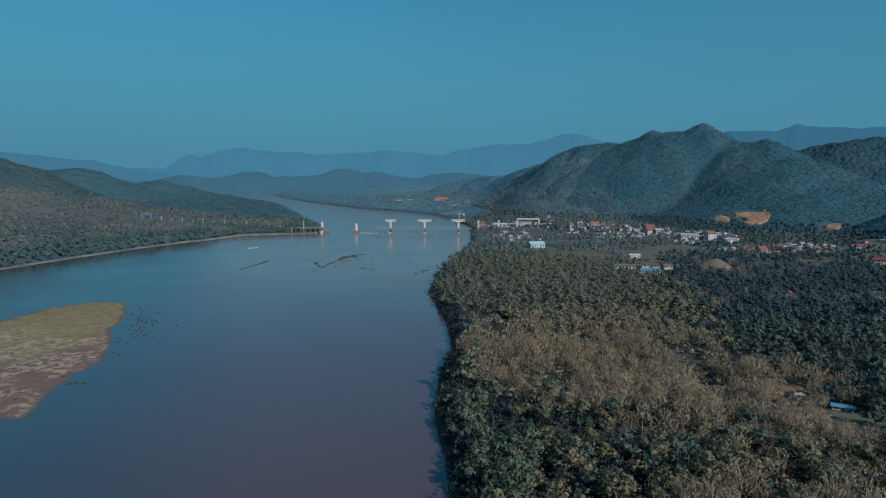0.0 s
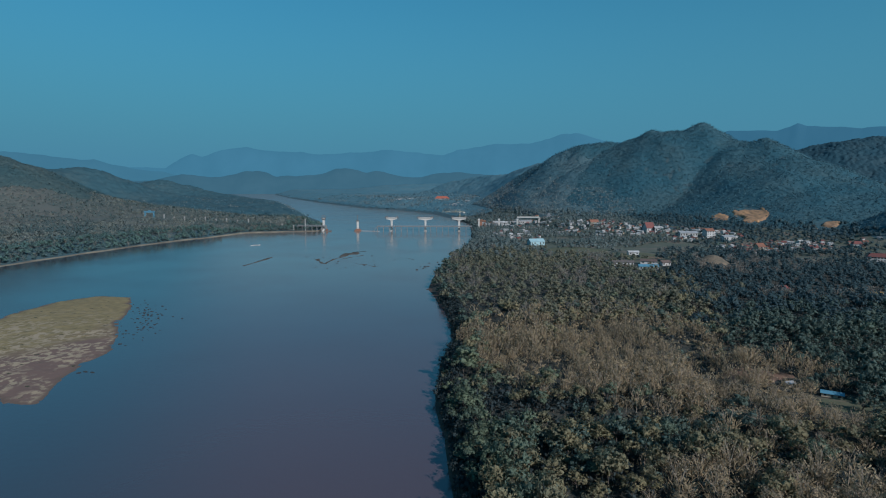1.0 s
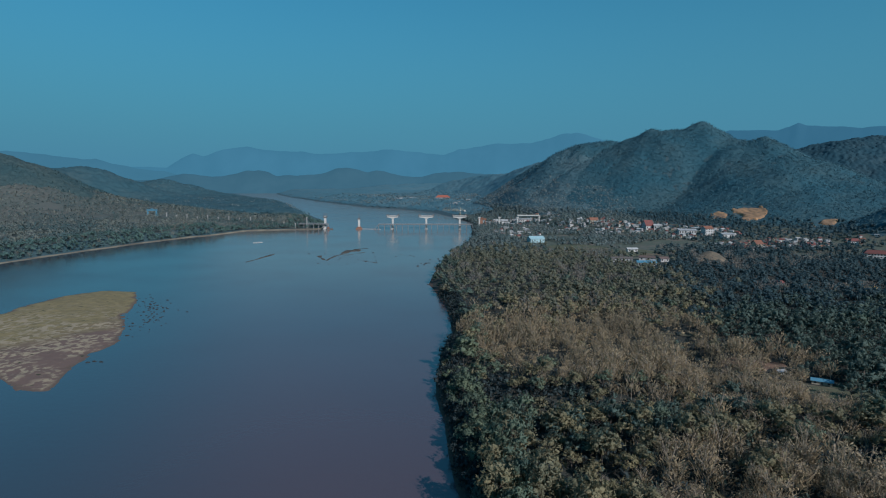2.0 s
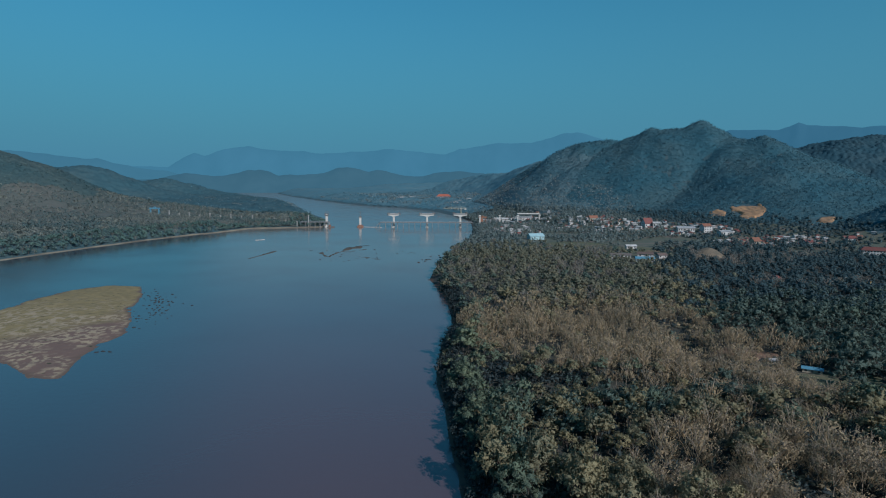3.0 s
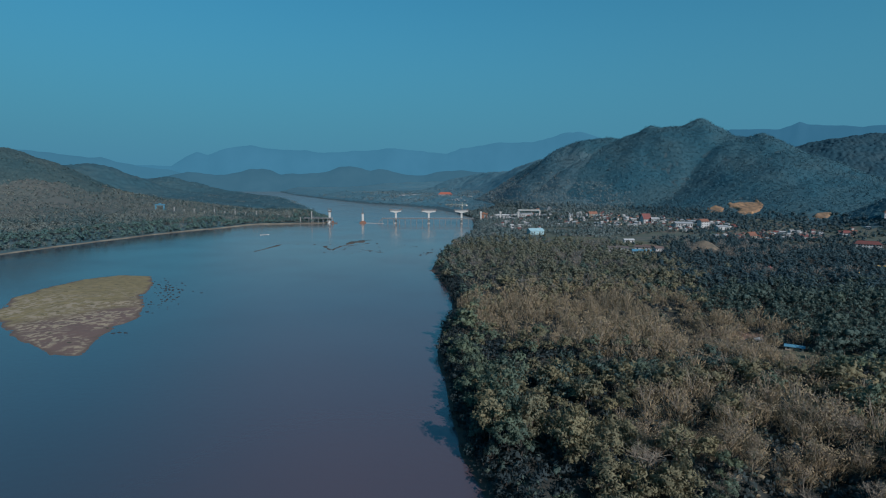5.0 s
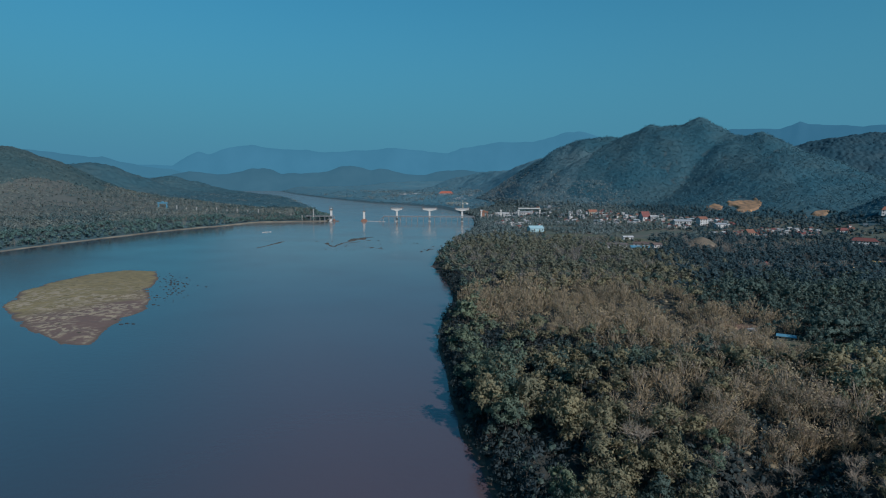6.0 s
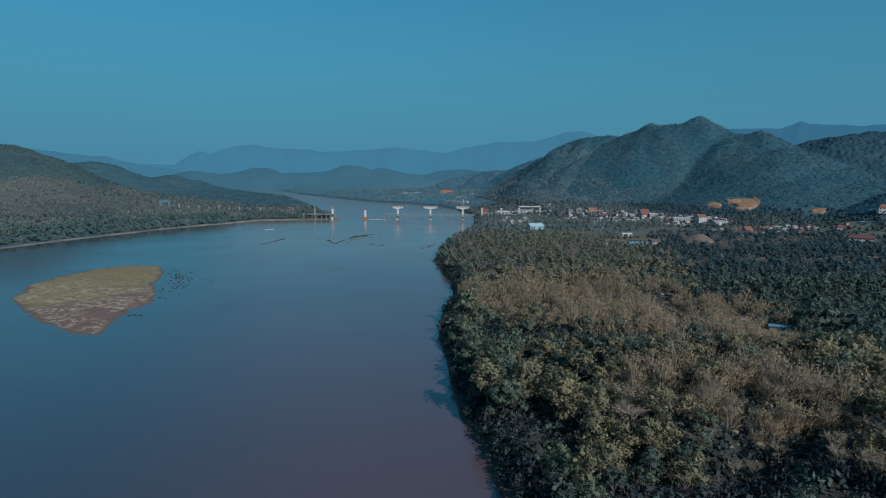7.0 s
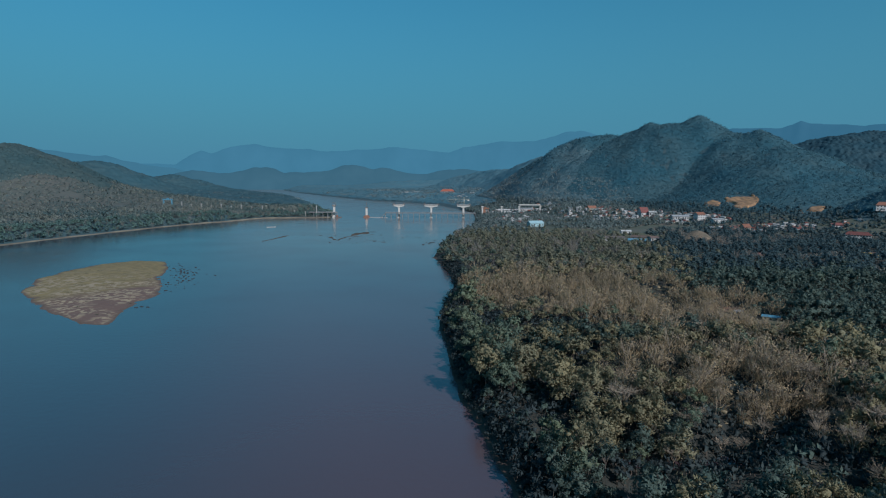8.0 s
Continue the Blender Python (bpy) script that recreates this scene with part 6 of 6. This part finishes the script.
# quarried faces cut into the foot of the hill
for cx, cy, rx, ry in ((494, 938, 26, 32), (455, 957, 13, 18), (557, 845, 16, 10)):
    X, Y = np.meshgrid(np.arange(cx - rx * 1.3, cx + rx * 1.3, 1.3), np.arange(cy - ry * 1.3, cy + ry * 1.3, 1.6))
    d = 1 - np.hypot((X - cx - 0.2 * (Y - cy)) / rx, (Y - cy) / ry) + 0.8 * fbm(X, Y * 0.7, 13, 4, 141) - 0.04
    Z = land(X, Y) + 3.2 * smooth(d, -0.12, 0.08) - 0.6 + 1.3 * fbm(X, Y * 0.3, 8, 3, 143) * smooth(d, 0, 0.3)
    fc = grid_faces(*X.shape)
    fc = fc[(d.ravel()[fc] > -0.1).any(-1)]
    used, back = np.unique(fc, return_inverse=True)
    face = new("cut_face", quads("cut_face", np.stack([X, Y, Z], -1).reshape(-1, 3)[used], back.reshape(-1, 4), [M_CUT], shade=True))
    tagged(face, "bare orange earth face cut into the hill", "cut face", kind="structure")

VILLAGE = "houses of the town"
STOCK = [house("house", 10, 8, 3.6, 2.4, M_CREAM, M_TILE, "cream town house with a red tiled roof", "house", VILLAGE),
         house("house", 11, 8, 3.4, 2.0, M_WHITE, M_RUST, "white town house with a rusty metal roof", "house", VILLAGE),
         house("house", 9, 8, 6.2, 2.2, M_WHITE, M_TILE, "two-storey white town house with red roof", "house", VILLAGE, hip=True, storeys=2),
         house("house", 12, 8, 3.6, 1.6, M_WHITE, M_GREY, "white town house with a grey metal roof", "house", VILLAGE),
         house("house", 9, 7, 3.2, 2.2, M_CREAM, M_ORANGE, "cream cottage with an orange tiled roof", "house", VILLAGE),
         house("house", 14, 9, 6.0, 1.4, M_WHITE, M_WHITE, "two-storey white shophouse with a pale roof", "house", VILLAGE, storeys=2, bays=5)]
spots = []


def village(cx, cy, rx, ry, count, weights, large=1.0):
    made = 0
    for _ in range(count * 12):
        a, r = rng.uniform(0, 6.28), math.sqrt(rng.random())
        x, y = cx + rx * r * math.cos(a), cy + ry * r * math.sin(a)
        if any((x - u) ** 2 + ((y - v) * 0.9) ** 2 < 60 for u, v in spots) or x - float(right_edge(np.array(y))) < 14 or float(land(x, y)) > 30:
            continue
        spots.append((x, y))
        k = int(rng.choice(6, p=np.array(weights) / sum(weights)))
        turn, size = rng.uniform(-60, 60), large * rng.uniform(0.38, 0.62)
        first = STOCK[k].matrix_basis == Matrix()
        put(STOCK[k] if first else copy_thing(STOCK[k], Matrix()), x, y, turn, size)
        made += 1
        if made == count:
            return


village(110, 1150, 50, 45, 30, (1, 3, 1, 4, 1, 4))
village(170, 1120, 60, 60, 36, (1, 3, 1, 4, 1, 4))
village(250, 985, 60, 55, 50, (2, 3, 1, 4, 1, 4))
village(305, 905, 70, 42, 54, (2, 3, 2, 4, 2, 4))
village(370, 845, 60, 46, 50, (2, 3, 2, 4, 2, 4))
village(400, 745, 50, 32, 56, (3, 5, 2, 3, 2, 2))
village(465, 760, 48, 30, 34, (2, 3, 2, 4, 1, 3))
village(120, 950, 34, 100, 30, (1, 3, 1, 4, 1, 2))
village(205, 600, 34, 28, 5, (1, 3, 0, 3, 0, 1))
village(530, 745, 45, 16, 6, (2, 2, 1, 3, 2, 1))
village(-130, 1990, 34, 30, 7, (0, 0, 0, 1, 0, 4), 1.6)
village(-92, 1640, 20, 16, 4, (0, 0, 0, 1, 0, 4), 1.6)
village(50, 1700, 34, 40, 7, (0, 1, 0, 2, 0, 4), 1.6)
village(150, 1560, 40, 30, 7, (0, 1, 0, 2, 0, 4), 1.6)
village(-4, 1960, 26, 18, 5, (5, 0, 1, 0, 3, 1), 1.6)
put(house("market_hall", 34, 15, 7, 5, M_WHITE, M_CORAL, "long white hall with a bright orange-red roof by the upper river", "hall", bays=7, hip=True), -6, 1930, -4, 1.35)


# dirt tracks
def track(points, wide, label):
    """A bare earth track over the ground."""
    pts = np.array(points, float)
    s = np.r_[0, np.cumsum(np.hypot(*np.diff(pts, axis=0).T))]
    u = np.arange(0, s[-1], 2.0)
    x, y = np.interp(u, s, pts[:, 0]), np.interp(u, s, pts[:, 1])
    tx, ty = np.gradient(x), np.gradient(y)
    n = np.hypot(tx, ty)
    O = np.linspace(-wide / 2, wide / 2, 5)[None, :] * (1 + 0.2 * fbm(u, u * 0, 12, 2, 151))[:, None]
    X, Y = x[:, None] - ty[:, None] / n[:, None] * O, y[:, None] + tx[:, None] / n[:, None] * O
    Z = land(X, Y) + 0.25 - 0.15 * np.abs(np.linspace(-1, 1, 5))[None, :] ** 3
    ob = new("road", quads("road", np.stack([X, Y, Z], -1).reshape(-1, 3), grid_faces(len(u), 5), [M_TRACK], shade=True))
    tagged(ob, label, "track", kind="structure")


track(((108, 318), (140, 308), (160, 300), (185, 285), (200, 268), (215, 250)), 3.0, "pale dirt track through the dry woods")
track(((148, 232), (170, 222), (190, 208), (230, 196)), 2.6, "dirt track past the sheds")
track(((470, 708), (500, 700), (560, 696), (640, 690)), 4.0, "pale road at the edge of town")
track(((120, 770), (118, 860), (130, 950), (150, 1060)), 4.0, "pale street into the town")


# bare and grassy patches
def patch(name, cx, cy, rx, ry, step, material, label):
    x, y = np.arange(cx - rx * 1.2, cx + rx * 1.2, step), np.arange(cy - ry * 1.2, cy + ry * 1.2, step)
    X, Y = np.meshgrid(x, y)
    d = 1 - np.hypot((X - cx) / rx, (Y - cy) / ry) + 0.3 * fbm(X, Y, rx * 0.6, 3, 161)
    Z = land(X, Y) + 0.6 * smooth(d, -0.15, 0.15) - 0.35 + 0.25 * fbm(X, Y, 6, 2, 163)
    f = grid_faces(len(y), len(x))
    f = f[(d.ravel()[f] > -0.15).any(-1)]
    used, back = np.unique(f, return_inverse=True)
    tagged(new(name, quads(name, np.stack([X, Y, Z], -1).reshape(-1, 3)[used], back.reshape(-1, 4), [material], None, True)), label, "ground", kind="structure")


patch("ground_mound", 272, 580, 15, 15, 1.5, M_STRAW, "bald mound of dry straw-coloured grass")
patch("ground_bare", 146, 258, 16, 10, 1.0, M_RED, "bare reddish earth among the dry trees")
patch("ground_grass", 168, 220, 18, 10, 1.0, M_GRASS, "cleared grassy strip round the sheds")
patch("ground_field", 235, 682, 34, 30, 2.5, M_GRASS, "dull green field below the town")
patch("ground_yard", 245, 668, 16, 10, 2.0, M_RED, "reddish bare yard beside the field")
patch("ground_meadow", 170, 735, 42, 30, 2.5, M_GRASS, "dull green field behind the woods")
